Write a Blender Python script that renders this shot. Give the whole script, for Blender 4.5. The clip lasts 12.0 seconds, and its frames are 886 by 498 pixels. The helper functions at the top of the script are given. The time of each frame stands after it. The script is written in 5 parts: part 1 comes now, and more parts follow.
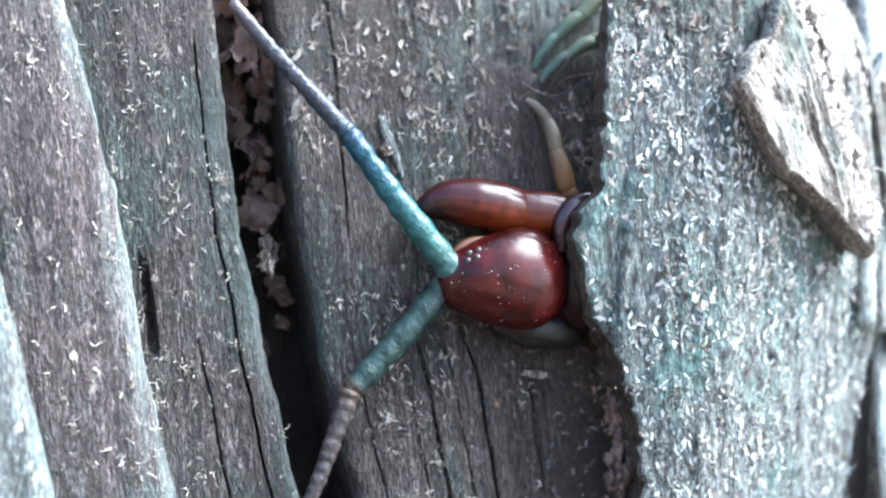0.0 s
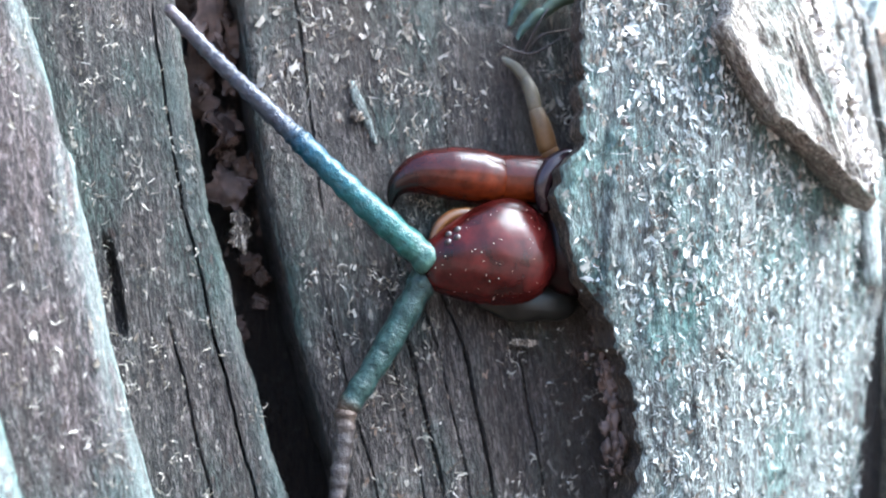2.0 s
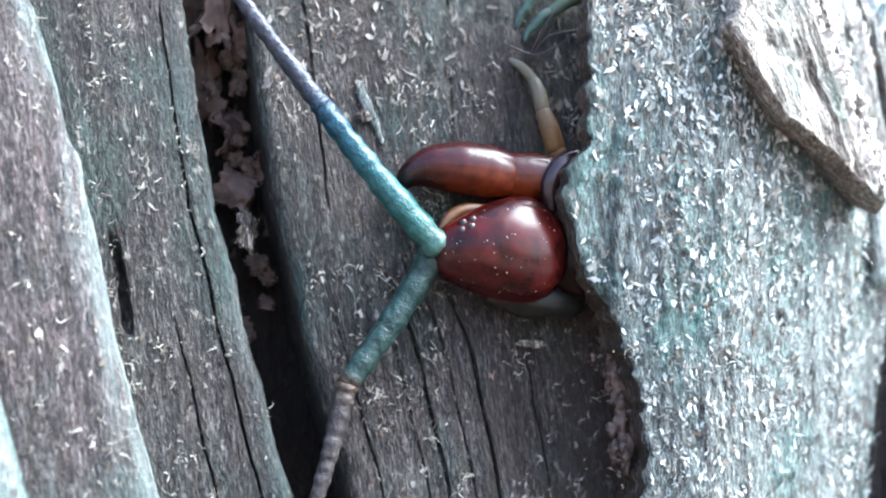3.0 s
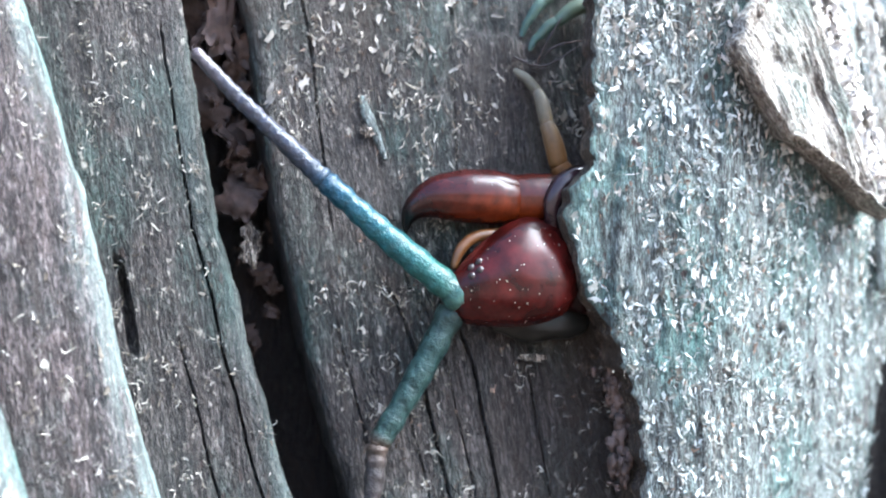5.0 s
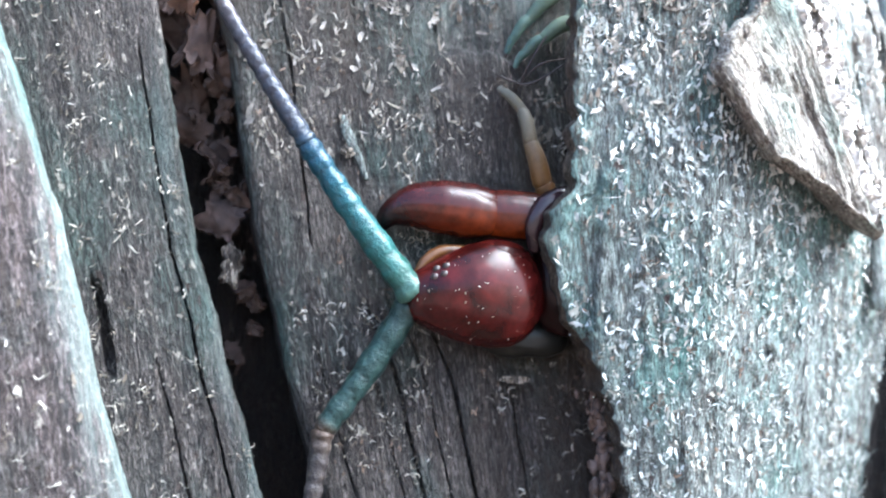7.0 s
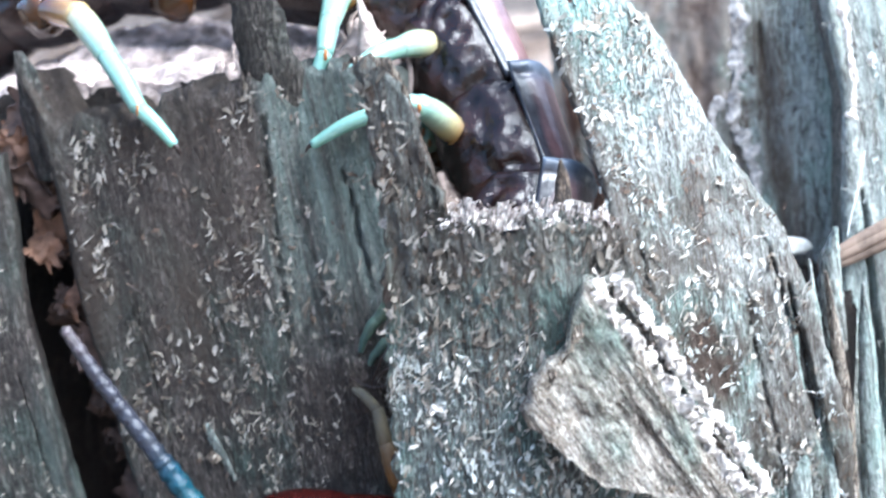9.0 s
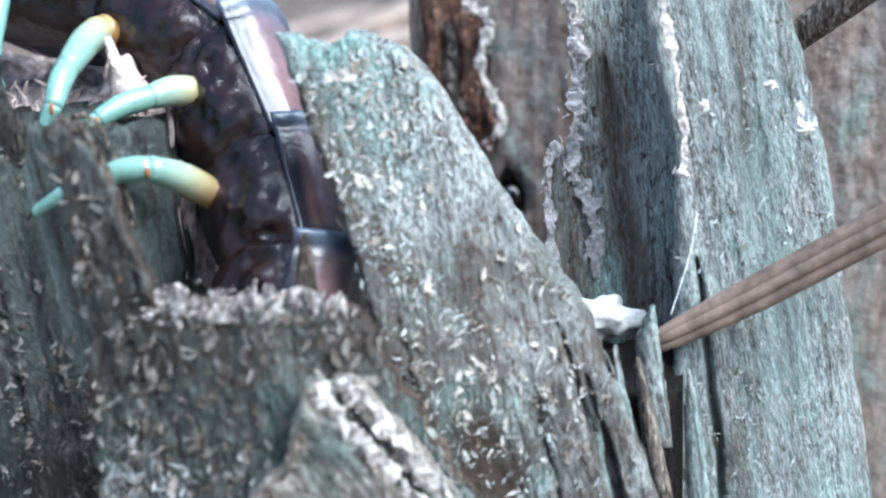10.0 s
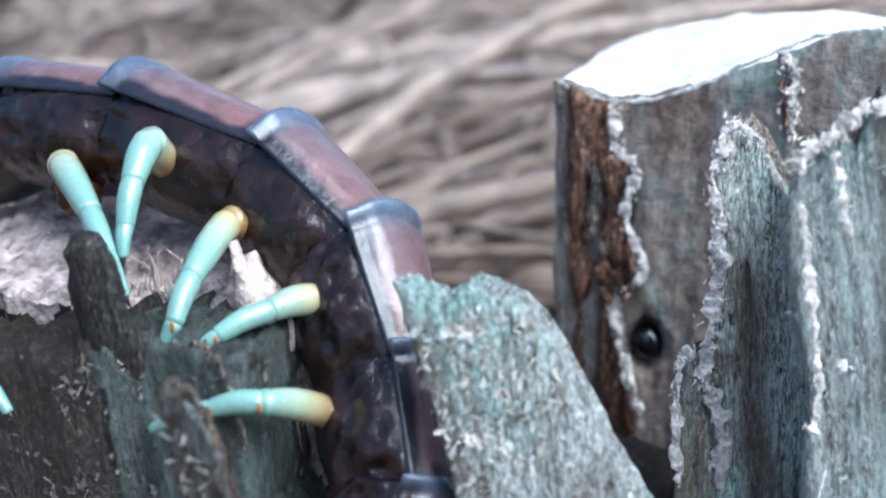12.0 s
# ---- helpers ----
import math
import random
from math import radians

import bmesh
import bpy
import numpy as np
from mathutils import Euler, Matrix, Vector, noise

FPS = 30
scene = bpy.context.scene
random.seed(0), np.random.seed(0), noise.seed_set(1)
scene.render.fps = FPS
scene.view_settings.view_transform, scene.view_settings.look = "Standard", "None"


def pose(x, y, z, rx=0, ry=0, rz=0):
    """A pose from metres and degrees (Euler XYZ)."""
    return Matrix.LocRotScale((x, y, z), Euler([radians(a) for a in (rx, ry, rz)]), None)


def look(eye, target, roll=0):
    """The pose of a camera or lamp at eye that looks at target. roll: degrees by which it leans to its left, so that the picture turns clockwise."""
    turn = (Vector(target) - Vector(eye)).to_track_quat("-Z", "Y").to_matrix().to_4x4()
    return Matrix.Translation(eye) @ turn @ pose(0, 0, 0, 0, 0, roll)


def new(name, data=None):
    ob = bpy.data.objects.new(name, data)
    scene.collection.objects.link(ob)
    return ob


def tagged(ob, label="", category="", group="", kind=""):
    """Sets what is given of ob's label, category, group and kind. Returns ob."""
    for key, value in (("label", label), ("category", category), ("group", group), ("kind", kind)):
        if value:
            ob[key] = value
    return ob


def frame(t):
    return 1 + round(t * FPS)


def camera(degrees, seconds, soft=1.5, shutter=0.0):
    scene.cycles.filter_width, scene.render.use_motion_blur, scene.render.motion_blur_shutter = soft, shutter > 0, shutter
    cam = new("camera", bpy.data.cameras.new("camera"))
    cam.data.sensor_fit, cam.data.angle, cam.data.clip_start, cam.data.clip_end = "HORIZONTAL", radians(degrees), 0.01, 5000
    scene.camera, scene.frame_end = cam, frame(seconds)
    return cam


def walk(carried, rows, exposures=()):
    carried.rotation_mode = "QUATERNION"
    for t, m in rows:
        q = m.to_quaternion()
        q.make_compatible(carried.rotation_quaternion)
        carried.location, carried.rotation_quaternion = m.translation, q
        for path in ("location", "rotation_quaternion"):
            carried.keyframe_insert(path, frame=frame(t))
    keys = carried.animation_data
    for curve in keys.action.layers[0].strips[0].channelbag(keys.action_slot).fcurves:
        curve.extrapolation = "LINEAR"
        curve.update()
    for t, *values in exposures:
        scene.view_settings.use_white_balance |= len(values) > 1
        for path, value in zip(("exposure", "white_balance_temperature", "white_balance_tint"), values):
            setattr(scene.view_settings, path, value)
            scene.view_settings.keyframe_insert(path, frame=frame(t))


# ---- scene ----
# Everything below is laid out in centimetres and turned into metres by S.
S = 0.01


def P3(x, y, z):
    return Vector((x * S, y * S, z * S))


# ---- camera: seconds, eye in cm, (turn to the left, tilt up, roll) in degrees ----
cam = camera(36.0, 12.0, soft=2.0, shutter=0.25)
cam.data.dof.use_dof = True
cam.data.dof.focus_distance = 0.132
cam.data.dof.aperture_fstop = 24
PATH = [
    (0, (-0.001, -13.849, -0.001), (-13.48, 6.16, 4.54)),
    (0.5, (0.501, -13.659, -0.257), (-11.67, 6.72, 3.28)),
    (1, (0.697, -13.391, -0.491), (-11.68, 6.01, 2.19)),
    (1.5, (0.701, -13.379, -0.484), (-12.00, 6.54, 1.98)),
    (2, (0.657, -13.352, -0.493), (-12.24, 7.12, 2.08)),
    (2.5, (0.686, -13.348, -0.485), (-12.11, 7.28, 2.34)),
    (3, (0.728, -13.321, -0.605), (-11.69, 7.62, 2.25)),
    (3.2, (0.728, -13.321, -0.605), (-10.99, 10.12, 2.25)),
    (4.8, (0.771, -13.586, 0.886), (-10.82, 3.49, 2.33)),
    (5, (0.828, -13.524, 0.649), (-10.98, 2.98, 2.57)),
    (5.5, (0.894, -13.456, 0.697), (-10.85, 3.00, 2.90)),
    (6, (0.887, -13.440, 0.678), (-10.82, 3.33, 3.01)),
    (6.5, (0.876, -13.442, 0.683), (-10.86, 3.39, 3.04)),
    (6.7, (0.866, -13.436, 0.713), (-10.94, 3.26, 3.00)),
    (8.3, (6.706, -14.261, 6.144), (7.83, -10.47, -1.12)),
    (8.5, (6.706, -14.075, 6.473), (7.88, -10.46, -1.33)),
    (9, (7.063, -13.187, 7.308), (8.48, -10.97, -1.54)),
    (9.5, (8.859, -11.984, 7.927), (10.94, -11.45, -1.86)),
    (10, (9.841, -10.620, 7.812), (12.75, -12.04, -2.17)),
    (10.3, (10.058, -9.790, 8.374), (13.71, -12.66, -2.56)),
    (10.5, (10.100, -9.509, 9.043), (15.38, -14.12, -2.13)),
    (11, (10.080, -9.740, 9.565), (18.14, -15.10, -2.35)),
    (11.5, (9.723, -9.547, 10.004), (19.56, -16.22, -1.34)),
    (12, (10.074, -9.392, 10.852), (20.51, -17.33, -0.28)),
]



def aim(eye, angles):
    yaw, tilt, roll = (radians(a) for a in angles)
    ahead = Vector((-math.sin(yaw) * math.cos(tilt), math.cos(yaw) * math.cos(tilt), math.sin(tilt)))
    e = P3(*eye)
    return look(e, e + ahead, angles[2])


walk(cam, [(t, aim(e, a)) for t, e, a in PATH],
     exposures=[(0, 2.8, 5330, 4), (6.7, 2.8, 5360, 4), (8.3, 2.25, 5330, 5), (9.0, 1.92, 5310, 4), (10.0, 1.15, 5230, 3), (11.0, 1.0, 5180, 3), (12.0, 0.82, 5120, 3)])

# ---- light: bright thin cloud, the light comes from above and the right ----
world = bpy.data.worlds.new("sky")
scene.world = world
world.use_nodes = True
wn = world.node_tree
sky = wn.nodes.new("ShaderNodeTexSky")
sky.sky_type = "NISHITA"
sky.sun_disc = False
SUN_FROM = Vector((0.56, -0.24, 0.79)).normalized()
sky.sun_elevation = math.asin(SUN_FROM.z)
sky.sun_rotation = math.atan2(SUN_FROM.x, SUN_FROM.y)
sky.air_density, sky.dust_density, sky.ozone_density = 1.0, 5.0, 1.0
wn.nodes["Background"].inputs[1].default_value = 0.15
wn.links.new(sky.outputs[0], wn.nodes["Background"].inputs[0])
sun = new("sun", bpy.data.lights.new("sun", "SUN"))
sun.data.energy, sun.data.angle, sun.data.color = 3.0, radians(48), (1.0, 0.98, 0.95)
sun.matrix_world = SUN_FROM.to_track_quat("Z", "Y").to_matrix().to_4x4()


# ---- materials ----
def mat(name):
    m = bpy.data.materials.new(name)
    m.use_nodes = True
    return m, m.node_tree.nodes, m.node_tree.links, m.node_tree.nodes["Principled BSDF"]


def ramp(nodes, stops):
    r = nodes.new("ShaderNodeValToRGB")
    el = r.color_ramp.elements
    while len(el) < len(stops):
        el.new(0.5)
    for e, (p, c) in zip(el, stops):
        e.position, e.color = p, (*c, 1)
    return r


def noise_tex(nodes, links, coord, scale, stretch=(1, 1, 1), detail=6, rough=0.6, distortion=0.0):
    mp = nodes.new("ShaderNodeMapping")
    mp.inputs["Scale"].default_value = stretch
    links.new(coord, mp.inputs["Vector"])
    n = nodes.new("ShaderNodeTexNoise")
    n.inputs["Scale"].default_value, n.inputs["Detail"].default_value = scale, detail
    n.inputs["Roughness"].default_value, n.inputs["Distortion"].default_value = rough, distortion
    links.new(mp.outputs[0], n.inputs["Vector"])
    return n.outputs["Fac"]


def mixc(nodes, links, fac, a, b, mode="MIX"):
    m = nodes.new("ShaderNodeMix")
    m.data_type, m.blend_type = "RGBA", mode
    for sock, v in ((m.inputs[0], fac), (m.inputs[6], a), (m.inputs[7], b)):
        if isinstance(v, (int, float)):
            sock.default_value = v
        elif isinstance(v, tuple):
            sock.default_value = (*v, 1)
        else:
            links.new(v, sock)
    return m.outputs[2]


def bump(nodes, links, height, strength, distance, normal=None):
    b = nodes.new("ShaderNodeBump")
    b.inputs["Strength"].default_value, b.inputs["Distance"].default_value = strength, distance
    links.new(height, b.inputs["Height"])
    if normal:
        links.new(normal, b.inputs["Normal"])
    return b.outputs[0]


def weathered_wood(name, dark, mid, light, algae, algae_amount, lean=0.0, freckles=0.5, shaggy=0.25, wrinkles=1.0, contrast=1.0, decay_shade=(0.055, 0.037, 0.027)):
    """Grey, fibrous wood with the grain along z, green algae stains and pale freckles."""
    m, n, l, bs = mat(name)
    tc = n.new("ShaderNodeTexCoord")
    turned = n.new("ShaderNodeMapping")
    turned.inputs["Rotation"].default_value = (0, radians(lean), 0)
    l.new(tc.outputs["Object"], turned.inputs["Vector"])
    co = turned.outputs[0]
    fine = noise_tex(n, l, co, 3600, (1, 0.4, 0.17), 4, 0.8, 1.1)
    pale = noise_tex(n, l, co, 260, (1, 0.6, 0.16), 5, 0.65)
    grit = noise_tex(n, l, co, 4200, (1, 1, 0.45), 3, 0.7)
    split = noise_tex(n, l, co, 520, (1, 0.5, 0.022), 5, 0.6, 0.3)
    broad = noise_tex(n, l, co, 700, (1, 0.5, 0.035), 6, 0.65, 0.4)
    patch = noise_tex(n, l, co, 95, (1, 1, 0.5), 6, 0.62)
    spots = noise_tex(n, l, co, 900, (1, 1, 0.6), 3, 0.5)
    g = n.new("ShaderNodeMath")
    g.operation = "MULTIPLY_ADD"
    l.new(fine, g.inputs[0])
    g.inputs[1].default_value = 0.85
    sc = n.new("ShaderNodeMath")
    sc.operation = "MULTIPLY"
    l.new(broad, sc.inputs[0])
    sc.inputs[1].default_value = 0.2
    l.new(sc.outputs[0], g.inputs[2])
    r = ramp(n, [(0.40, dark), (0.52, mid), (0.66, light)])
    l.new(g.outputs[0], r.inputs[0])
    rb = ramp(n, [(0.5, (0, 0, 0)), (0.68, (0.55,) * 3)])
    l.new(pale, rb.inputs[0])
    bleached = mixc(n, l, rb.outputs[0], r.outputs[0], light)
    ra = ramp(n, [(0.46, (0, 0, 0)), (0.66, (algae_amount,) * 3)])
    l.new(patch, ra.inputs[0])
    c = mixc(n, l, ra.outputs[0], bleached, algae)
    c = mixc(n, l, 0.75, c, r.outputs[0], "SOFT_LIGHT")
    rg = ramp(n, [(0.36, tuple(1 - (1 - v) * contrast for v in (0.5, 0.47, 0.45))), (0.62, (1, 1, 1))])
    l.new(grit, rg.inputs[0])
    c = mixc(n, l, 1.0, c, rg.outputs[0], "MULTIPLY")
    wrinkle = noise_tex(n, l, co, 2500, (1, 0.5, 0.2), 3, 0.6, 1.6)
    rw = ramp(n, [(0.41, (0.34, 0.32, 0.31)), (0.49, (1, 1, 1)), (0.58, (1.6, 1.62, 1.6))])
    l.new(wrinkle, rw.inputs[0])
    c = mixc(n, l, wrinkles, c, rw.outputs[0], "MULTIPLY")
    rs = ramp(n, [(0.66, (0, 0, 0)), (0.72, (freckles,) * 3)])
    l.new(spots, rs.inputs[0])
    c = mixc(n, l, rs.outputs[0], c, (0.52, 0.47, 0.40))
    rd = ramp(n, [(0.28, (1, 1, 1)), (0.36, (0, 0, 0))])
    l.new(spots, rd.inputs[0])
    c = mixc(n, l, rd.outputs[0], c, (0.045, 0.03, 0.025))
    rc = ramp(n, [(0.485, (0, 0, 0)), (0.497, (0.85,) * 3), (0.503, (0.85,) * 3), (0.515, (0, 0, 0))])
    l.new(split, rc.inputs[0])
    c = mixc(n, l, rc.outputs[0], c, (0.03, 0.022, 0.018))
    # Per-board mask: brown stains, and on some boards shade painted into the colour.
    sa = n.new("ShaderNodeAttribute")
    sa.attribute_name = "stain_shade"
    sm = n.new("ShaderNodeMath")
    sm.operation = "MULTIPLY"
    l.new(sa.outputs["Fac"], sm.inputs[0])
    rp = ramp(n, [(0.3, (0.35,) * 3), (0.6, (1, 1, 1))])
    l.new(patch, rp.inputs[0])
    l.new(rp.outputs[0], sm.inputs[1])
    c = mixc(n, l, sm.outputs[0], c, mixc(n, l, 0.8, decay_shade, rg.outputs[0], "MULTIPLY"))
    ea = n.new("ShaderNodeAttribute")
    ea.attribute_name = "algae"
    em = n.new("ShaderNodeMath")
    em.operation = "MULTIPLY"
    l.new(ea.outputs["Fac"], em.inputs[0])
    re_ = ramp(n, [(0.38, (0.05,) * 3), (0.64, (0.75,) * 3)])
    l.new(broad, re_.inputs[0])
    l.new(re_.outputs[0], em.inputs[1])
    c = mixc(n, l, em.outputs[0], c, mixc(n, l, 0.4, (0.20, 0.285, 0.262), r.outputs[0]))
    l.new(c, bs.inputs["Base Color"])
    bs.inputs["Roughness"].default_value = 0.72
    bs.inputs["Specular IOR Level"].default_value = 0.35
    nb = bump(n, l, g.outputs[0], contrast, 0.0006)
    nb = bump(n, l, wrinkle, contrast * wrinkles, 0.0009, nb)
    nb = bump(n, l, grit, contrast, 0.0005, nb)
    shag = noise_tex(n, l, co, 1300, (1, 1, 0.6), 5, 0.7)
    nb = bump(n, l, shag, shaggy, 0.0014, nb)
    nb = bump(n, l, spots, 0.6, 0.0004, nb)
    l.new(nb, bs.inputs["Normal"])
    return m


GREY = dict(dark=(0.028, 0.022, 0.020), mid=(0.093, 0.080, 0.075), light=(0.235, 0.215, 0.203))
M_WOOD = weathered_wood("grey_wood", **GREY, algae=(0.095, 0.175, 0.155), algae_amount=0.7, lean=11, contrast=0.9)
M_WOOD_L = weathered_wood("rosy_grey_wood", (0.042, 0.032, 0.031), (0.138, 0.112, 0.11), (0.29, 0.26, 0.253), algae=(0.11, 0.2, 0.18), algae_amount=0.55, lean=11, contrast=0.8)
M_WOOD_R = weathered_wood("green_grey_wood", (0.11, 0.10, 0.092), (0.31, 0.32, 0.305), (0.48, 0.495, 0.478),
                          algae=(0.23, 0.36, 0.325), algae_amount=0.9, lean=9, freckles=0.7, shaggy=0.2, wrinkles=0.45, contrast=0.55)
M_WOOD_A = weathered_wood("grey_green_board", (0.075, 0.072, 0.067), (0.185, 0.198, 0.191), (0.32, 0.345, 0.332),
                          algae=(0.12, 0.22, 0.20), algae_amount=0.9, lean=6, freckles=0.5, shaggy=0.35, wrinkles=0.6, contrast=0.65)
M_WEDGE = weathered_wood("light_green_wood", (0.2, 0.18, 0.155), (0.5, 0.53, 0.48), (0.72, 0.75, 0.70),
                         algae=(0.36, 0.57, 0.47), algae_amount=0.95, lean=4, freckles=0.6, shaggy=0.2, wrinkles=0.45, contrast=0.55, decay_shade=(0.15, 0.085, 0.05))
M_CORE = weathered_wood("pale_broken_wood", (0.34, 0.26, 0.23), (0.74, 0.67, 0.635), (0.86, 0.83, 0.81),
                        algae=(0.2, 0.16, 0.12), algae_amount=0.5, lean=0)
M_BROWN = weathered_wood("brown_wood", (0.08, 0.036, 0.022), (0.25, 0.135, 0.088), (0.5, 0.37, 0.29),
                         algae=(0.12, 0.10, 0.075), algae_amount=0.5, lean=0, contrast=0.7)
M_SHARD = weathered_wood("pale_shard_wood", (0.11, 0.075, 0.055), (0.27, 0.245, 0.215), (0.48, 0.46, 0.43),
                         algae=(0.21, 0.30, 0.275), algae_amount=0.9, lean=33, freckles=0.6, shaggy=0.5, wrinkles=0.5, contrast=0.6)
M_TORN = weathered_wood("torn_edge_wood", (0.09, 0.07, 0.055), (0.28, 0.24, 0.205), (0.56, 0.52, 0.47),
                        algae=(0.22, 0.2, 0.16), algae_amount=0.5, lean=5, freckles=0.6, contrast=0.8)
M_RIM = weathered_wood("brown_side_wood", (0.045, 0.032, 0.024), (0.135, 0.103, 0.08), (0.27, 0.225, 0.185),
                       algae=(0.1, 0.095, 0.07), algae_amount=0.5, lean=5, freckles=0.3, contrast=0.7)
M_DARK = weathered_wood("dark_stained_wood", (0.03, 0.024, 0.02), (0.09, 0.078, 0.068), (0.2, 0.185, 0.17),
                        algae=(0.08, 0.11, 0.095), algae_amount=0.6, lean=5, freckles=0.4)
# Rotten wood in crack and hollow, its colour darkened to carry their shade.
M_ROT_SHADE = weathered_wood("shade_dark_rotten_wood", (0.012, 0.008, 0.006), (0.045, 0.03, 0.024), (0.1, 0.07, 0.055),
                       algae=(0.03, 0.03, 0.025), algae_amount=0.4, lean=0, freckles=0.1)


def plain(name, color, rough=0.6, vary=0.35, scale=1500, spec=0.4, coat=0.0, sub=0.0, bumpy=0.3, island=False, deep=0.0001):
    m, n, l, bs = mat(name)
    tc = n.new("ShaderNodeTexCoord")
    f = noise_tex(n, l, tc.outputs["Object"], scale, (1, 1, 1), 5, 0.6)
    a = tuple(v * (1 - vary) for v in color)
    b = tuple(min(1, v * (1 + vary)) for v in color)
    r = ramp(n, [(0.35, a), (0.65, b)])
    l.new(f, r.inputs[0])
    c = r.outputs[0]
    if island:
        gi = n.new("ShaderNodeNewGeometry")
        ri = ramp(n, [(0.0, (0.2, 0.16, 0.13)), (0.3, (0.5, 0.47, 0.42)), (0.6, (0.8, 0.79, 0.75)), (1.0, (1, 1, 1))])
        l.new(gi.outputs["Random Per Island"], ri.inputs[0])
        c = mixc(n, l, 1.0, c, ri.outputs[0], "MULTIPLY")
    l.new(c, bs.inputs["Base Color"])
    bs.inputs["Roughness"].default_value = rough
    bs.inputs["Specular IOR Level"].default_value = spec
    bs.inputs["Coat Weight"].default_value = coat
    bs.inputs["Coat Roughness"].default_value = 0.22
    if sub:
        bs.inputs["Subsurface Weight"].default_value = sub
        bs.inputs["Subsurface Radius"].default_value = (0.001, 0.0008, 0.0005)
        bs.inputs["Subsurface Scale"].default_value = 1.0
    if bumpy:
        l.new(bump(n, l, f, bumpy, deep), bs.inputs["Normal"])
    return m


def along(name, stops, rough=0.3, coat=0.3, sub=0.0, mottled=0.2, scale=1800, spec=0.5, belly=None, margin=None, relief=0.00008):
    """Pigment that changes along a limb (attribute 'along', 0 at its root); belly: on its lower side; margin: along its rims."""
    m, n, l, bs = mat(name)
    at = n.new("ShaderNodeAttribute")
    at.attribute_name = "along"
    r = ramp(n, stops)
    l.new(at.outputs["Fac"], r.inputs[0])
    tc = n.new("ShaderNodeTexCoord")
    f = noise_tex(n, l, tc.outputs["Object"], scale, (1, 1, 1), 4, 0.6)
    pigment = r.outputs[0]
    if belly:
        sep = n.new("ShaderNodeSeparateXYZ")
        l.new(tc.outputs["Object"], sep.inputs[0])
        mr = n.new("ShaderNodeMapRange")
        mr.inputs["From Min"].default_value, mr.inputs["From Max"].default_value = 0.0014, -0.0008
        l.new(sep.outputs["Z"], mr.inputs["Value"])
        dab = ramp(n, [(0.30, (1, 1, 1)), (0.72, (0, 0, 0))])
        l.new(at.outputs["Fac"], dab.inputs[0])
        pigment = mixc(n, l, mr.outputs[0], pigment, mixc(n, l, dab.outputs[0], pigment, belly))
    if margin:
        ed = n.new("ShaderNodeAttribute")
        ed.attribute_name = "margin"
        pigment = mixc(n, l, ed.outputs["Fac"], pigment, margin)
    rr = ramp(n, [(0.3, (1 - mottled,) * 3), (0.7, (1, 1, 1))])
    l.new(f, rr.inputs[0])
    c = mixc(n, l, 1.0, pigment, rr.outputs[0], "MULTIPLY")
    l.new(c, bs.inputs["Base Color"])
    bs.inputs["Specular IOR Level"].default_value = spec
    bs.inputs["Roughness"].default_value = rough
    bs.inputs["Coat Weight"].default_value = coat
    bs.inputs["Coat Roughness"].default_value = 0.15
    if sub:
        bs.inputs["Subsurface Weight"].default_value = sub
        bs.inputs["Subsurface Radius"].default_value = (0.0016, 0.0016, 0.0009)
        bs.inputs["Subsurface Scale"].default_value = 1.0
    l.new(bump(n, l, f, 0.25 if relief < 0.0001 else 0.8, relief), bs.inputs["Normal"])
    return m


M_FLECK = plain("pale_fibre", (0.32, 0.295, 0.26), 0.75, 0.25, 900, 0.3, island=True)
M_TOP = plain("bleached_wood", (0.62, 0.60, 0.56), 0.8, 0.3, 300, 0.3, bumpy=0.8)
M_FLECKG = plain("green_white_fibre", (0.41, 0.43, 0.418), 0.75, 0.25, 900, 0.3, island=True)
M_FLECKW = plain("bleached_flake", (0.52, 0.49, 0.45), 0.8, 0.35, 900, 0.25, island=True)
M_FLECKD = plain("grey_fibre", (0.22, 0.20, 0.18), 0.75, 0.3, 900, 0.3, island=True)
M_FLECK2 = plain("brown_crumb", (0.15, 0.105, 0.08), 0.8, 0.4, 900, 0.3, island=True)
M_HEAD = plain("red_brown_shell", (0.028, 0.0032, 0.0026), 0.22, 0.65, 300, 0.15, coat=0.1, bumpy=0.7)
M_NECK = plain("dark_neck_shell", (0.009, 0.0022, 0.0022), 0.28, 0.6, 300, 0.1, coat=0.04, bumpy=0.6)
M_FOLD = plain("purple_grey_shell", (0.018, 0.008, 0.009), 0.22, 0.5, 300, 0.3, coat=0.12, bumpy=0.5)
M_OLIVE = plain("olive_grey_shell", (0.009, 0.0085, 0.007), 0.35, 0.5, 300, 0.2, coat=0.05, bumpy=0.5)
M_FANG = along("orange_red_shell", [(0.0, (0.05, 0.008, 0.0045)), (0.27, (0.05, 0.008, 0.0045)), (0.29, (0.014, 0.003, 0.0025)), (0.33, (0.03, 0.0035, 0.0026)), (0.6, (0.027, 0.003, 0.0024)), (0.76, (0.02, 0.003, 0.0024)),
                                    (0.85, (0.004, 0.0025, 0.0025))], 0.27, 0.1, mottled=0.6, scale=900, spec=0.22, belly=(0.13, 0.021, 0.004))
M_BODY = plain("dark_brown_shell", (0.011, 0.0048, 0.004), 0.16, 0.85, 350, 0.38, coat=0.14, bumpy=1.0, deep=0.0006)
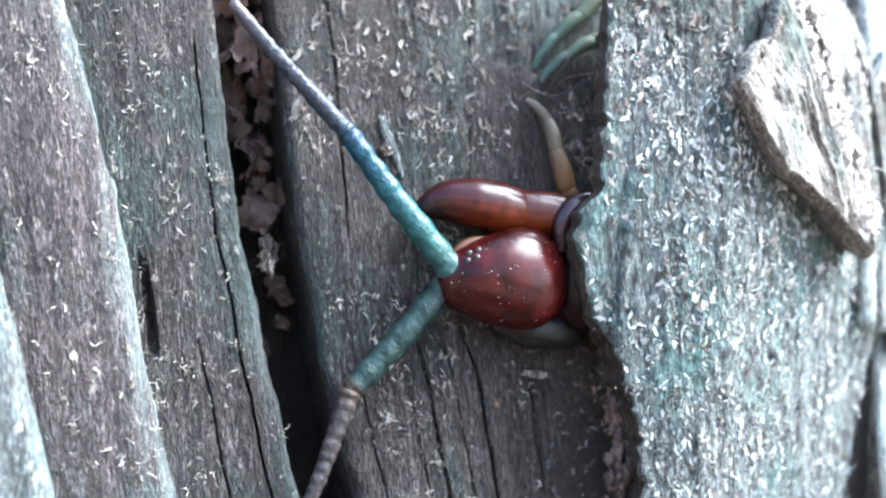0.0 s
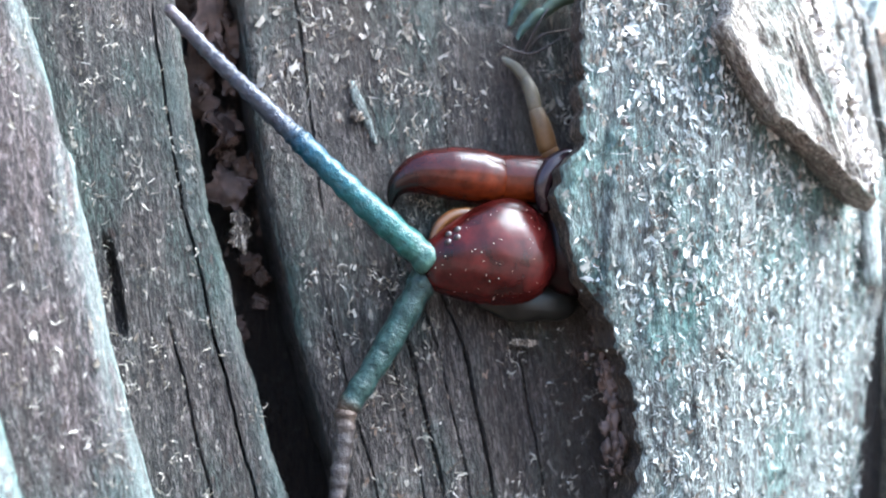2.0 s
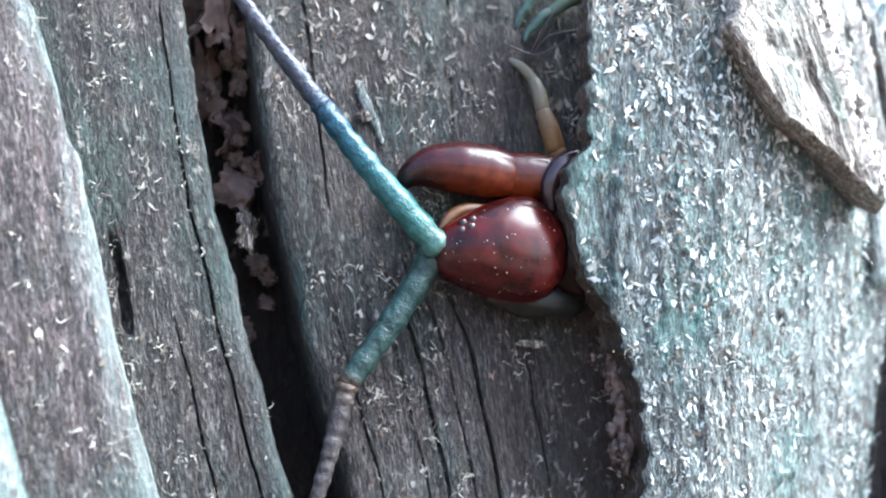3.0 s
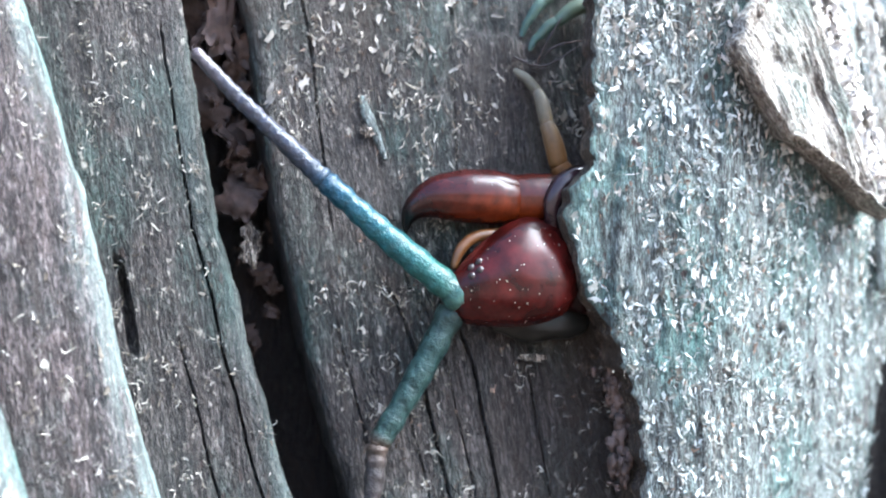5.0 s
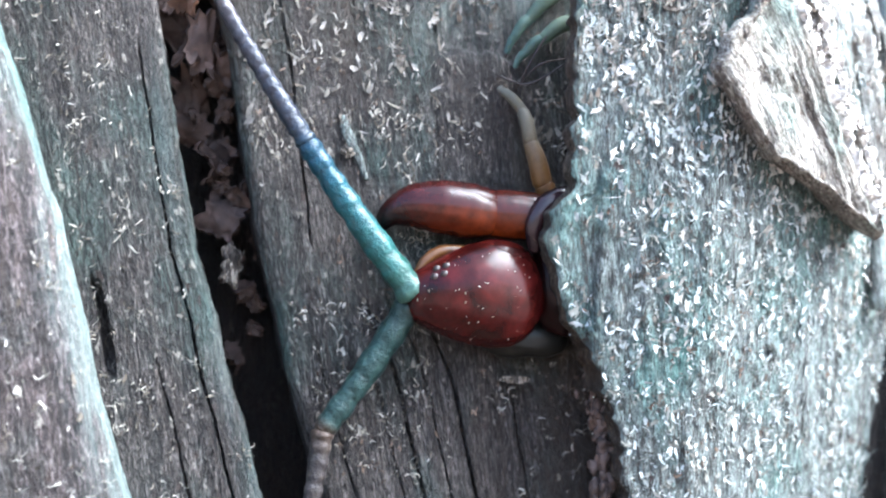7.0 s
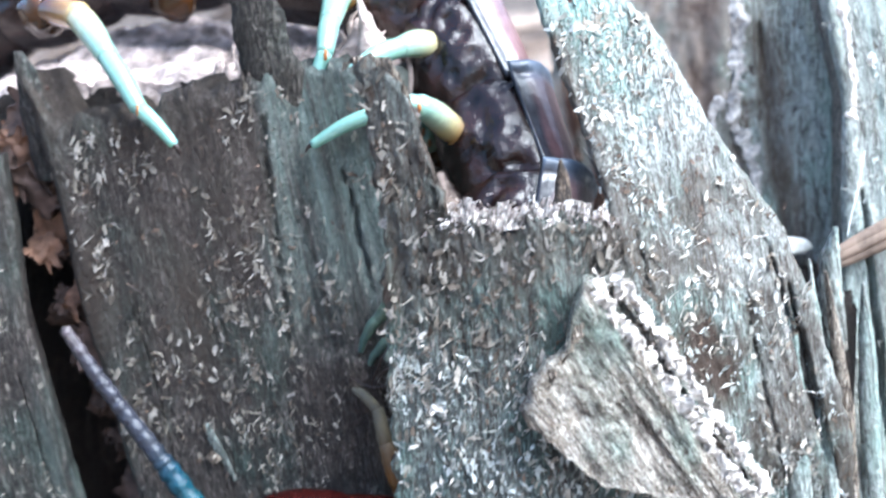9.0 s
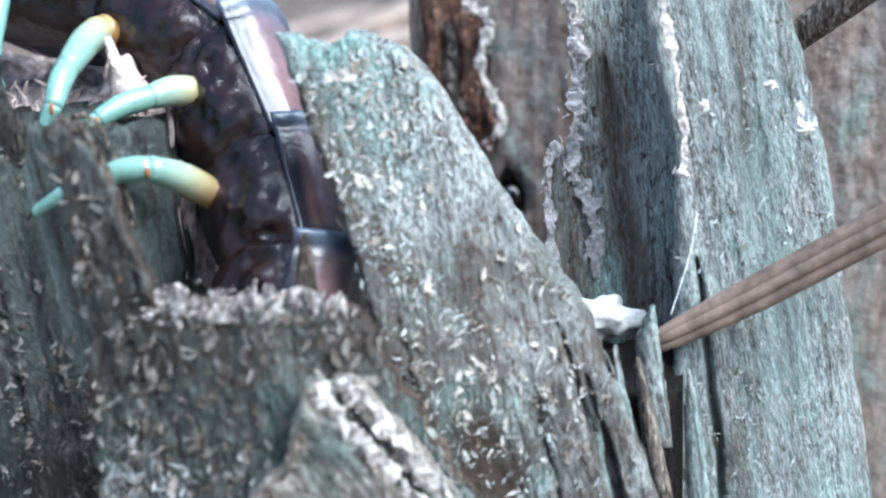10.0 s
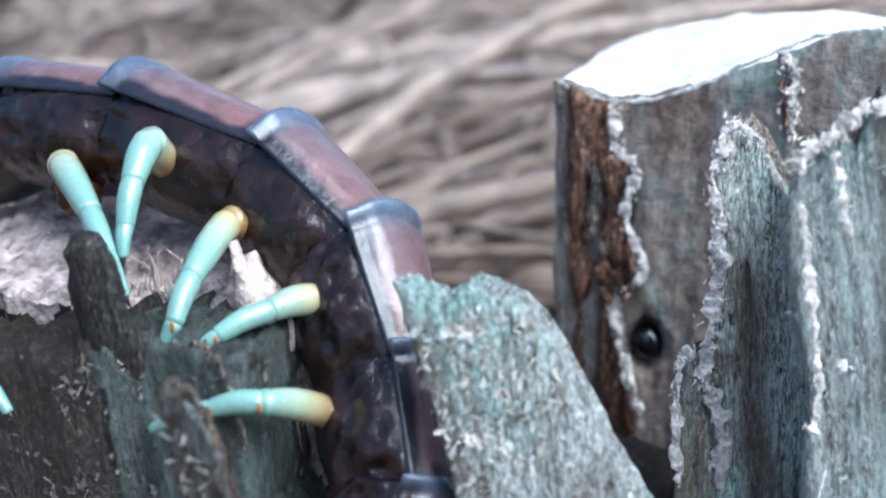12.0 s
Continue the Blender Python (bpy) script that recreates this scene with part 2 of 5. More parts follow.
# The first stops paint a bluish sky reflection on each shield's hind edge.
M_TERGITE = along("sheen_banded_back_shell", [(0.0, (0.11, 0.14, 0.19)), (0.08, (0.095, 0.115, 0.155)), (0.2, (0.15, 0.10, 0.105)),
                                        (0.6, (0.20, 0.11, 0.105)), (0.86, (0.19, 0.095, 0.085)), (0.92, (0.06, 0.032, 0.032)), (1.0, (0.04, 0.026, 0.03))],
                  0.33, 0.22, mottled=0.5, scale=420, margin=(0.014, 0.012, 0.018), relief=0.0003)
M_ANT = along("blue_green_antenna", [(0.0, (0.055, 0.105, 0.08)), (0.1, (0.027, 0.095, 0.083)), (0.26, (0.015, 0.074, 0.084)), (0.42, (0.008, 0.048, 0.08)),
                                     (0.50, (0.014, 0.03, 0.05)), (0.56, (0.026, 0.03, 0.045)), (0.85, (0.04, 0.038, 0.05)), (1.0, (0.10, 0.08, 0.085))],
              0.3, 0.12, 0.1, 0.55, 1100, 0.25, relief=0.0005)
# Lower antenna: a muted green, with the shade it lies in added to the colour.
M_ANT_SHADE = along("shaded_green_antenna", [(0.0, (0.030, 0.048, 0.040)), (0.15, (0.021, 0.042, 0.038)), (0.44, (0.024, 0.044, 0.040)),
                                       (0.5, (0.085, 0.058, 0.042)), (0.6, (0.05, 0.042, 0.04)), (1.0, (0.055, 0.045, 0.045))],
               0.38, 0.05, 0.1, 0.55, 1100, 0.18, relief=0.0005)
M_LEG = along("mint_leg", [(0.0, (0.03, 0.01, 0.004)), (0.17, (0.11, 0.042, 0.009)), (0.27, (0.30, 0.16, 0.05)), (0.35, (0.42, 0.36, 0.19)), (0.43, (0.33, 0.40, 0.29)), (0.54, (0.215, 0.35, 0.29)),
                           (1.0, (0.17, 0.32, 0.275))], 0.2, 0.6, 0.45, 0.15)
# Legs in the dark under slab_a: its shade is put into both pigments.
M_LEG_SHADE = along("shaded_mint_leg", [(0.0, (0.0375, 0.0225, 0.0112)), (0.3, (0.075, 0.09, 0.06)), (1.0, (0.07, 0.115, 0.10))], 0.45, 0.03, 0.2, spec=0.15)
M_LEGP = along("shaded_brown_leg", [(0.0, (0.095, 0.034, 0.008)), (0.3, (0.12, 0.06, 0.021)), (0.6, (0.115, 0.095, 0.066)), (1.0, (0.10, 0.095, 0.078))],
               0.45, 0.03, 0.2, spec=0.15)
M_COXA = plain("amber_brown_shell", (0.045, 0.017, 0.004), 0.22, 0.6, 300, 0.4, coat=0.3, sub=0.1, bumpy=0.4)
M_PALP = plain("yellow_palp", (0.08, 0.03, 0.006), 0.4, 0.2, 900, 0.4, coat=0.2, sub=0.2)
M_JOINT = plain("rusty_joint", (0.25, 0.09, 0.02), 0.4, 0.3, 900)
M_CLAW = plain("black_claw", (0.02, 0.012, 0.01), 0.3, 0.3, 900)
M_STRAW = plain("dry_straw", (0.36, 0.28, 0.235), 0.6, 0.35, 120, 0.35, island=True)
M_TWIG = plain("grey_brown_twig", (0.18, 0.13, 0.098), 0.65, 0.45, 500, 0.3)
M_LICHEN = plain("white_crust", (0.72, 0.70, 0.64), 0.85, 0.2, 700, 0.2, bumpy=0.8)
M_BARKFLAKE = plain("brown_bark_flake", (0.10, 0.066, 0.054), 0.75, 0.5, 350, 0.3, bumpy=0.6)
M_BARKTAN = plain("tan_bark_flake", (0.21, 0.115, 0.075), 0.7, 0.5, 350, 0.3, bumpy=0.6)
M_BEAD = plain("black_bead", (0.004, 0.004, 0.0045), 0.12, 0.2, 400, 0.5, bumpy=0.0)
M_CRUST = plain("white_crusted_fibre", (0.52, 0.475, 0.43), 0.85, 0.4, 900, 0.2, bumpy=1.0, deep=0.0005)
M_HEART = plain("pale_heartwood", (0.42, 0.335, 0.30), 0.8, 0.6, 420, 0.25, bumpy=1.0, deep=0.0012)
M_SILK = plain("white_silk", (0.8, 0.8, 0.78), 0.4, 0.1, 900)


def blotchy(name, stops, scale):
    """Old sawn end wood: soft stains of several colours, fine grit and a faint upright grain."""
    m, n, l, bs = mat(name)
    tc = n.new("ShaderNodeTexCoord")
    co = tc.outputs["Object"]
    r = ramp(n, stops)
    l.new(noise_tex(n, l, co, scale, (1, 1, 0.7), 7, 0.62, 0.6), r.inputs[0])
    c = r.outputs[0]
    for size, stretch, low in ((1700, (1, 1, 0.5), 0.62), (900, (1, 0.5, 0.05), 0.8), (420, (1, 1, 1), 0.7)):
        f = noise_tex(n, l, co, size, stretch, 5, 0.65)
        k = ramp(n, [(0.36, (low, low * 0.98, low * 0.96)), (0.62, (1, 1, 1))])
        l.new(f, k.inputs[0])
        c = mixc(n, l, 1.0, c, k.outputs[0], "MULTIPLY")
    l.new(c, bs.inputs["Base Color"])
    bs.inputs["Roughness"].default_value = 0.75
    bs.inputs["Specular IOR Level"].default_value = 0.3
    l.new(bump(n, l, f, 0.6, 0.0008), bs.inputs["Normal"])
    return m


M_BLOCK = blotchy("brown_grey_wood", [(0.30, (0.16, 0.105, 0.08)), (0.44, (0.34, 0.27, 0.225)), (0.54, (0.36, 0.32, 0.28)), (0.64, (0.30, 0.36, 0.31)), (0.75, (0.45, 0.42, 0.38))], 150)


def soil_material():
    m, n, l, bs = mat("leaf_litter_soil")
    tc = n.new("ShaderNodeTexCoord")
    f = noise_tex(n, l, tc.outputs["Object"], 60, (1, 1, 1), 8, 0.7)
    f2 = noise_tex(n, l, tc.outputs["Object"], 4, (1, 1, 1), 6, 0.6)
    r = ramp(n, [(0.3, (0.02, 0.014, 0.010)), (0.5, (0.07, 0.048, 0.034)), (0.7, (0.17, 0.125, 0.09))])
    l.new(f, r.inputs[0])
    r2 = ramp(n, [(0.35, (0.6, 0.6, 0.55)), (0.65, (1, 1, 1))])
    l.new(f2, r2.inputs[0])
    l.new(mixc(n, l, 1.0, r.outputs[0], r2.outputs[0], "MULTIPLY"), bs.inputs["Base Color"])
    bs.inputs["Roughness"].default_value = 0.9
    l.new(bump(n, l, f, 0.8, 0.01), bs.inputs["Normal"])
    return m


M_SOIL = soil_material()


# ---- mesh helpers (coordinates in cm) ----
ORIGIN = {None: Vector((0, 0, 0))}


def put(name, verts, faces, material, parent=None, origin=None, smooth=True, label="", attr=None):
    """One mesh object; verts in cm of the world. Its origin is at `origin` (by default the middle of its foot)."""
    v = np.asarray(verts, float)
    if origin is None:
        origin = (v[:, 0].mean(), v[:, 1].mean(), v[:, 2].min())
    me = bpy.data.meshes.new(name)
    me.from_pydata(((v - np.array(origin)) * S).tolist(), [], faces)
    me.polygons.foreach_set("use_smooth", [smooth] * len(me.polygons))
    if attr is not None:
        a = me.attributes.new("along", "FLOAT", "POINT")
        a.data.foreach_set("value", list(attr))
    me.materials.append(material)
    me.validate()
    ob = new(name, me)
    ORIGIN[ob] = Vector(origin)
    ob.location = (Vector(origin) - ORIGIN[parent]) * S
    if parent is not None:
        ob.parent = parent
    if label:
        ob["label"] = label
    return ob


def lin(table, x):
    xs, ys = zip(*table)
    return float(np.interp(x, xs, ys))


def fbm(x, y, z, octaves=3):
    a, s, f = 0.0, 1.0, 1.0
    for _ in range(octaves):
        a += s * noise.noise(Vector((x * f, y * f, z * f)))
        s, f = s * 0.5, f * 2.1
    return a


def slab(name, left, right, top, bottom, front, thick, material, step=0.05, ragged=0.12, relief=0.03, edge=0.06,
         cracks=(), seed=0, parent=None, back_slope=0.0, wander=0.03, label="", lean=0.19, rim_material=None, stain_shade=None, splits=(), rough=0.0, mossy=None, fray=0.0, undercut=0.0, swell=None, back_top=None):
    """A split board: its outline from left and right edges (z, x) and a torn top (x, z); front(x, z) gives the face's y."""
    ztop = max(z for _, z in top)
    width = max(lin(right, z) - lin(left, z) for z in np.linspace(bottom, ztop, 9))
    nu, nv = max(8, int(width / step)), max(8, int((ztop - bottom) / (step * 1.8)))
    u = np.linspace(0, 1, nu + 1)
    for uc, z0, z1, w, d in splits:
        u = np.concatenate([u, [uc + k * w / width for k in (-1, -0.55, 0, 0.55, 1)]])
    u = np.unique(u)
    nu = len(u) - 1
    pos = np.zeros((nu + 1, nv + 1, 3))
    for i, a in enumerate(u):
        xt = lin(left, ztop) + a * (lin(right, ztop) - lin(left, ztop))
        zt = lin(top, xt)
        xt = lin(left, zt) + a * (lin(right, zt) - lin(left, zt))
        zt = lin(top, xt)
        zt += ragged * (fbm(xt * 5, seed, 0.3, 3) + 0.7 * noise.noise(Vector((xt * 22, seed, 4))))
        for j in range(nv + 1):
            z = bottom + (zt - bottom) * j / nv
            xl = lin(left, z) + wander * fbm(seed + 3, z * 1.7, 1.1, 4)
            xr = lin(right, z) + wander * fbm(seed + 9, z * 1.7, 2.2, 4)
            if fray:
                xl += fray * (fbm(z * 6, seed, 5, 4) + 0.6 * noise.noise(Vector((z * 21, seed, 1))))
                xr += fray * fbm(z * 6, seed + 4, 5, 4)
            x = xl + a * (xr - xl)
            y = front(x, z)
            xs = x + lean * (z - 2)
            y += relief * (fbm(xs * 3.1 + seed, z * 0.22, seed, 3) + 0.22 * noise.noise(Vector((xs * 14, z * 0.8, seed))) + 0.16 * noise.noise(Vector((x * 12, z * 7, seed))))
            e = min(x - xl, xr - x, (zt - z) * 1.2)
            if e < edge:
                y += (edge - e) ** 2 / edge * 0.9
            for x0, z0, x1, z1, w, d in cracks:
                if z0 <= z <= z1:
                    k = (z - z0) / (z1 - z0)
                    off = abs(x - (x0 + k * (x1 - x0)) - 0.03 * fbm(z * 2, seed, x0, 2))
                    ww = w * math.sin(math.pi * k) ** 0.5
                    if off < ww:
                        y += d * (1 - off / ww)
            for uc, z0, z1, w, d in splits:
                if z0 < z < z1 and abs(a - uc) < 0.6 * w / width:
                    y += d * math.sin(math.pi * (z - z0) / (z1 - z0)) ** 0.4
            if rough:
                y -= rough * max(0, fbm(x * 7, z * 5, seed + 20, 3)) + 0.4 * rough * noise.noise(Vector((x * 19, z * 13, seed)))
            pos[i, j] = x, y, z
    back = pos.copy()
    for i in range(nu + 1):
        for j in range(nv + 1):
            x, y, z = pos[i, j]
            deep = thick * min(1.0, 0.22 + 0.78 * max(0.0, lin(right, z) - x) / undercut) if undercut else thick
            if swell:
                deep = lin(swell, z)
            back[i, j, 1] = max(front(x, z) + deep + back_slope * (z - bottom), y + 0.02)
            back[i, j, 2] += 0.1 * ragged * noise.noise(Vector((x * 9, 3, seed))) if j == nv else 0
        if back_top:
            back[i, nv, 2] = lin(back_top, back[i, nv, 0]) + 0.02 * fbm(back[i, nv, 0] * 3, seed, 1)
    n1 = (nu + 1) * (nv + 1)
    idx = lambda i, j: i * (nv + 1) + j  # noqa: E731
    faces = []
    for i in range(nu):
        for j in range(nv):
            a, b, c, d = idx(i, j), idx(i + 1, j), idx(i + 1, j + 1), idx(i, j + 1)
            faces += [(a, b, c, d), (n1 + a, n1 + d, n1 + c, n1 + b)]
    verts = [pos.reshape(-1, 3), back.reshape(-1, 3)]
    rim = [idx(i, 0) for i in range(nu + 1)] + [idx(nu, j) for j in range(1, nv + 1)]
    rim += [idx(i, nv) for i in range(nu - 1, -1, -1)] + [idx(0, j) for j in range(nv - 1, 0, -1)]
    # rim walls with rings of their own, so that their edges stay crisp
    p, q = pos.reshape(-1, 3)[rim], back.reshape(-1, 3)[rim]
    m = len(rim)
    rings = 5
    base = 2 * n1
    for k in range(rings + 1):
        row = p + (q - p) * k / rings
        if 0 < k < rings:
            for r in range(m):
                row[r, 0] += 0.035 * noise.noise(Vector((row[r, 0] * 6 + k, row[r, 2] * 4, seed)))
                row[r, 2] += 0.05 * noise.noise(Vector((row[r, 0] * 9, row[r, 2] * 3 + k, seed + 5)))
        verts.append(row)
    for k in range(rings):
        for r in range(m):
            r2 = (r + 1) % m
            a = base + k * m
            faces.append((a + r, a + m + r, a + m + r2, a + r2))
    ob = put(name, np.concatenate(verts), faces, material, parent, label=label)
    ob.data.materials.append(rim_material or M_TORN)
    ob.data.polygons.foreach_set("material_index", [0] * (2 * nu * nv) + [1] * (rings * m))
    SURFACE[ob] = pos
    if mossy:
        at = ob.data.attributes.new("algae", "FLOAT", "POINT")
        at.data.foreach_set("value", [min(1.0, max(0.0, mossy(x, z))) for x, y, z in np.concatenate(verts)])
    if stain_shade:
        at = ob.data.attributes.new("stain_shade", "FLOAT", "POINT")
        at.data.foreach_set("value", [min(1.0, max(0.0, stain_shade(x, z))) for x, y, z in np.concatenate(verts)])
    return ob


SURFACE = {}


def ribbon(verts, faces, base, direction, up, length, width, curl, bend, rng, bits=6):
    """A thin torn thread or chip that rises from its root, uneven in width, curled and twisted."""
    side = direction.cross(up).normalized()
    p, d = Vector(base), Vector(direction)
    start = len(verts)
    twist = rng.uniform(-0.4, 0.4)
    for k in range(bits + 1):
        w = width * rng.uniform(0.25, 1.35) * (1 - 0.75 * (k / bits) ** 3) * 0.5
        across = (side + up * (twist * k)).normalized()
        verts.append(p - across * w)
        verts.append(p + across * w * rng.uniform(0.6, 1.4))
        p = p + d * (length / bits) * rng.uniform(0.6, 1.4)
        d = (d + up * (curl if k < bits / 2 else -curl) * rng.uniform(0.2, 1.6) + side * bend * rng.uniform(-0.8, 1.6)).normalized()
        side = d.cross(up).normalized() if abs(d.dot(up)) < 0.95 else side
    for k in range(bits):
        a = start + 2 * k
        faces.append((a, a + 1, a + 3, a + 2))


def tatter(verts, faces, p, t1, t2, n, size, rng):
    """A torn flake with a jagged outline, longer than wide, its points lifted off the wood."""
    a = rng.gauss(1.57, 0.7)
    d, e = t1 * math.cos(a) + t2 * math.sin(a), t2 * math.cos(a) - t1 * math.sin(a)
    start, k = len(verts), rng.randint(9, 13)
    slim = rng.uniform(0.2, 0.5)
    verts.append(p + n * size * rng.uniform(0.05, 0.25))
    for i in range(k):
        w = 2 * math.pi * (i + rng.uniform(-0.3, 0.3)) / k
        r = size * (rng.uniform(0.6, 1.1) if i % 2 else rng.uniform(0.35, 0.8))
        verts.append(p + d * (r * math.cos(w)) + e * (r * slim * math.sin(w)) + n * size * rng.uniform(0.0, 0.35))
    faces += [(start, start + 1 + i, start + 1 + (i + 1) % k) for i in range(k)]


def flecks(name, board, count, seed, material, label, size=(0.04, 0.13), zmin=-2.2, clump=0.0, xmin=-99, xmax=99, wide=1.0, zmax=99, torn=0.4):
    """Torn pale fibres and flakes that cling to a board's face, too many to count."""
    rng = random.Random(seed)
    pos = SURFACE[board]
    nu, nv = pos.shape[0] - 1, pos.shape[1] - 1
    verts, faces = [], []
    tries = 0
    while count > 0 and tries < 60000:
        tries += 1
        i, j = rng.randrange(2, nu - 2), rng.randrange(1, nv - 2)
        p = Vector(pos[i, j]) + (Vector(pos[i + 1, j + 1]) - Vector(pos[i, j])) * rng.random()
        if not zmin < p.z < zmax or not xmin < p.x < xmax or fbm(p.x * 1.1 + seed, p.z * 0.8, seed, 3) < clump - 0.6 * rng.random() ** 2:
            continue
        n = (Vector(pos[i + 1, j]) - Vector(pos[i - 1, j])).cross(Vector(pos[i, j + 1]) - Vector(pos[i, j - 1]))
        if n.length == 0:
            continue
        n.normalize()
        if n.y > 0:
            n = -n
        t1 = n.cross(Vector((0, 0, 1))).normalized()
        t2 = n.cross(t1)
        count -= 1
        if rng.random() < torn:
            full = size[1] * 0.53 * wide
            for _ in range(rng.choice((1, 1, 1, 2, 3))):
                off = (t1 * rng.gauss(0, 0.45) + t2 * rng.gauss(0, 0.6)) * full
                tatter(verts, faces, p + off + n * 0.004, t1, t2, n, full * rng.uniform(0.3, 1.0) ** 1.8, rng)
            if rng.random() < 0.6:
                continue
        pick = rng.random()
        star = 1 if pick < 0.55 else rng.choice((2, 3, 4)) if pick < 0.86 else rng.randint(6, 12)
        spread = 0.05 if star > 5 else 0.012
        for _ in range(star):
            a = rng.random() * 6.28
            d = (t1 * math.cos(a) + t2 * math.sin(a) + n * rng.uniform(0.05, 0.5)).normalized()
            q = p + t1 * rng.gauss(0, spread) + t2 * rng.gauss(0, spread)
            ln = rng.uniform(0.02, 0.05) if rng.random() < 0.45 else rng.uniform(*size)
            ribbon(verts, faces, q + n * 0.004, d, n, ln, rng.uniform(0.006, 0.019) * wide, rng.uniform(0.0, 0.4), rng.uniform(-0.9, 0.9), rng, 5)
    ob = put(name, [tuple(v) for v in verts], faces, material)
    return tagged(ob, label, "wood fibres", kind="stuff")


def tube(points, radii, sides=12, bits=None, squash=None, cap=True):
    """A round, tapered limb through points; gives verts, faces and each vert's place along it (0 to 1)."""
    pts = [Vector(p) for p in points]
    n = len(pts)
    bits = bits or 6 * (n - 1)
    centre, rad = [], []
    for k in range(bits + 1):
        f = k / bits * (n - 1)
        i = min(int(f), n - 2)
        t = f - i
        p0, p1, p2, p3 = pts[max(i - 1, 0)], pts[i], pts[i + 1], pts[min(i + 2, n - 1)]
        centre.append(0.5 * ((2 * p1) + (p2 - p0) * t + (2 * p0 - 5 * p1 + 4 * p2 - p3) * t * t + (3 * p1 - p0 - 3 * p2 + p3) * t ** 3))
        rad.append(radii(k / bits) if callable(radii) else float(np.interp(f, range(n), radii)))
    verts, faces, attr = [], [], []
    ref = Vector((0, 1, 0.01))
    for k, (c, r) in enumerate(zip(centre, rad)):
        d = (centre[min(k + 1, bits)] - centre[max(k - 1, 0)]).normalized()
        a = d.cross(ref).normalized()
        b = a.cross(d)
        for s in range(sides):
            w = 2 * math.pi * s / sides
            verts.append(c + a * (r * math.cos(w)) + b * (r * math.sin(w) * (squash or 1)))
            attr.append(k / bits)
    for k in range(bits):
        for s in range(sides):
            s2 = (s + 1) % sides
            faces.append((k * sides + s, k * sides + s2, (k + 1) * sides + s2, (k + 1) * sides + s))
    if cap:
        for k, c in ((0, centre[0]), (bits, centre[-1])):
            verts.append(c + (centre[1] - centre[0]).normalized() * (-rad[0] * 0.5) if k == 0 else c + (centre[-1] - centre[-2]).normalized() * rad[-1] * 0.7)
            attr.append(k / bits)
            m = len(verts) - 1
            for s in range(sides):
                s2 = (s + 1) % sides
                faces.append((m, k * sides + s2, k * sides + s) if k == 0 else (m, k * sides + s, k * sides + s2))
    return [tuple(v) for v in verts], faces, attr


def lump(centre, size, seed, rough=0.25, rows=14, cols=20, power=2.0):
    """An uneven rounded lump."""
    verts, faces = [], []
    for i in range(rows + 1):
        th = math.pi * i / rows
        for j in range(cols):
            ph = 2 * math.pi * j / cols
            d = Vector((math.sin(th) * math.cos(ph), math.sin(th) * math.sin(ph), math.cos(th)))
            k = 1 + rough * fbm(d.x * 2 + seed, d.y * 2, d.z * 2, 3)
            verts.append((centre[0] + size[0] * d.x * k, centre[1] + size[1] * d.y * k, centre[2] + size[2] * d.z * k))
    for i in range(rows):
        for j in range(cols):
            j2 = (j + 1) % cols
            faces.append((i * cols + j, i * cols + j2, (i + 1) * cols + j2, (i + 1) * cols + j))
    return verts, faces


# ---- ground ----
def ground():
    verts, faces = [], []
    rs = [0, 6, 12, 20, 30, 45, 70, 110, 180, 300, 600, 1500, 6000, 40000, 300000]
    n = 40
    for r in rs:
        for k in range(n):
            a = 2 * math.pi * k / n
            x, y = 5 + r * math.cos(a), 6 + r * math.sin(a)
            verts.append((x, y, -3 + (0.5 * fbm(x * 0.08, y * 0.08, 1) if r < 400 else 0)))
    for i in range(len(rs) - 1):
        for k in range(n):
            k2 = (k + 1) % n
            faces.append((i * n + k, (i + 1) * n + k, (i + 1) * n + k2, i * n + k2))
    return tagged(put("ground", verts, faces, M_SOIL, origin=(0, 0, -3)), "brown forest soil under dry needle litter", "ground", kind="structure")


def straw():
    rng = random.Random(5)
    verts, faces = [], []
    for k in range(6500):
        far, turn = rng.random() ** 2.6, rng.uniform(0, 2 * math.pi)
        x, y = 4 + (14 + 150 * far) * math.cos(turn), 4 + (14 + 150 * far) * math.sin(turn)
        ln = rng.uniform(7, 26)
        a = rng.gauss(0.0, 0.85)
        low = y < 6
        z = -3 + rng.uniform(0.0, 0.3) if low else -3 + 4.2 * rng.random() ** 1.6
        d = Vector((math.cos(a), math.sin(a), 0 if low else rng.gauss(0.0, 0.16)))
        bend = rng.uniform(-0.5, 0.5)
        p = Vector((x, y, z))
        if min((p + d * (ln * t) - Vector((4, 4, -3))).length for t in (0, 0.25, 0.5, 0.75, 1)) < 12.5:
            continue
        pts = [p + d * (ln * t) + Vector((0, 0, 1)) * ((0.1 if low else 1.6) * math.sin(3 * t)) + d.cross(Vector((0, 0, 1))) * (bend * ln * t * t) for t in (0, 0.33, 0.66, 1)]
        v, f, _ = tube([tuple(q) for q in pts], [0.11, 0.14, 0.13, 0.06] if rng.random() < 0.7 else [0.24, 0.34, 0.3, 0.12], 5, 6, cap=False)
        b = len(verts)
        verts += v
        faces += [tuple(i + b for i in q) for q in f]
    return tagged(put("needle_litter", verts, faces, M_STRAW), "dry grey-brown pine needles strewn over the soil", "needle litter", kind="stuff")


ground()
straw()

# ---- the split stump, board by board ----
FOOT = Vector((5.0, 2.5, -3.0))
stump = new("tree_stump")
stump.location = FOOT * S
ORIGIN[stump] = FOOT
tagged(stump, "weathered grey-green tree stump split into upright boards and splinters", "tree stump")


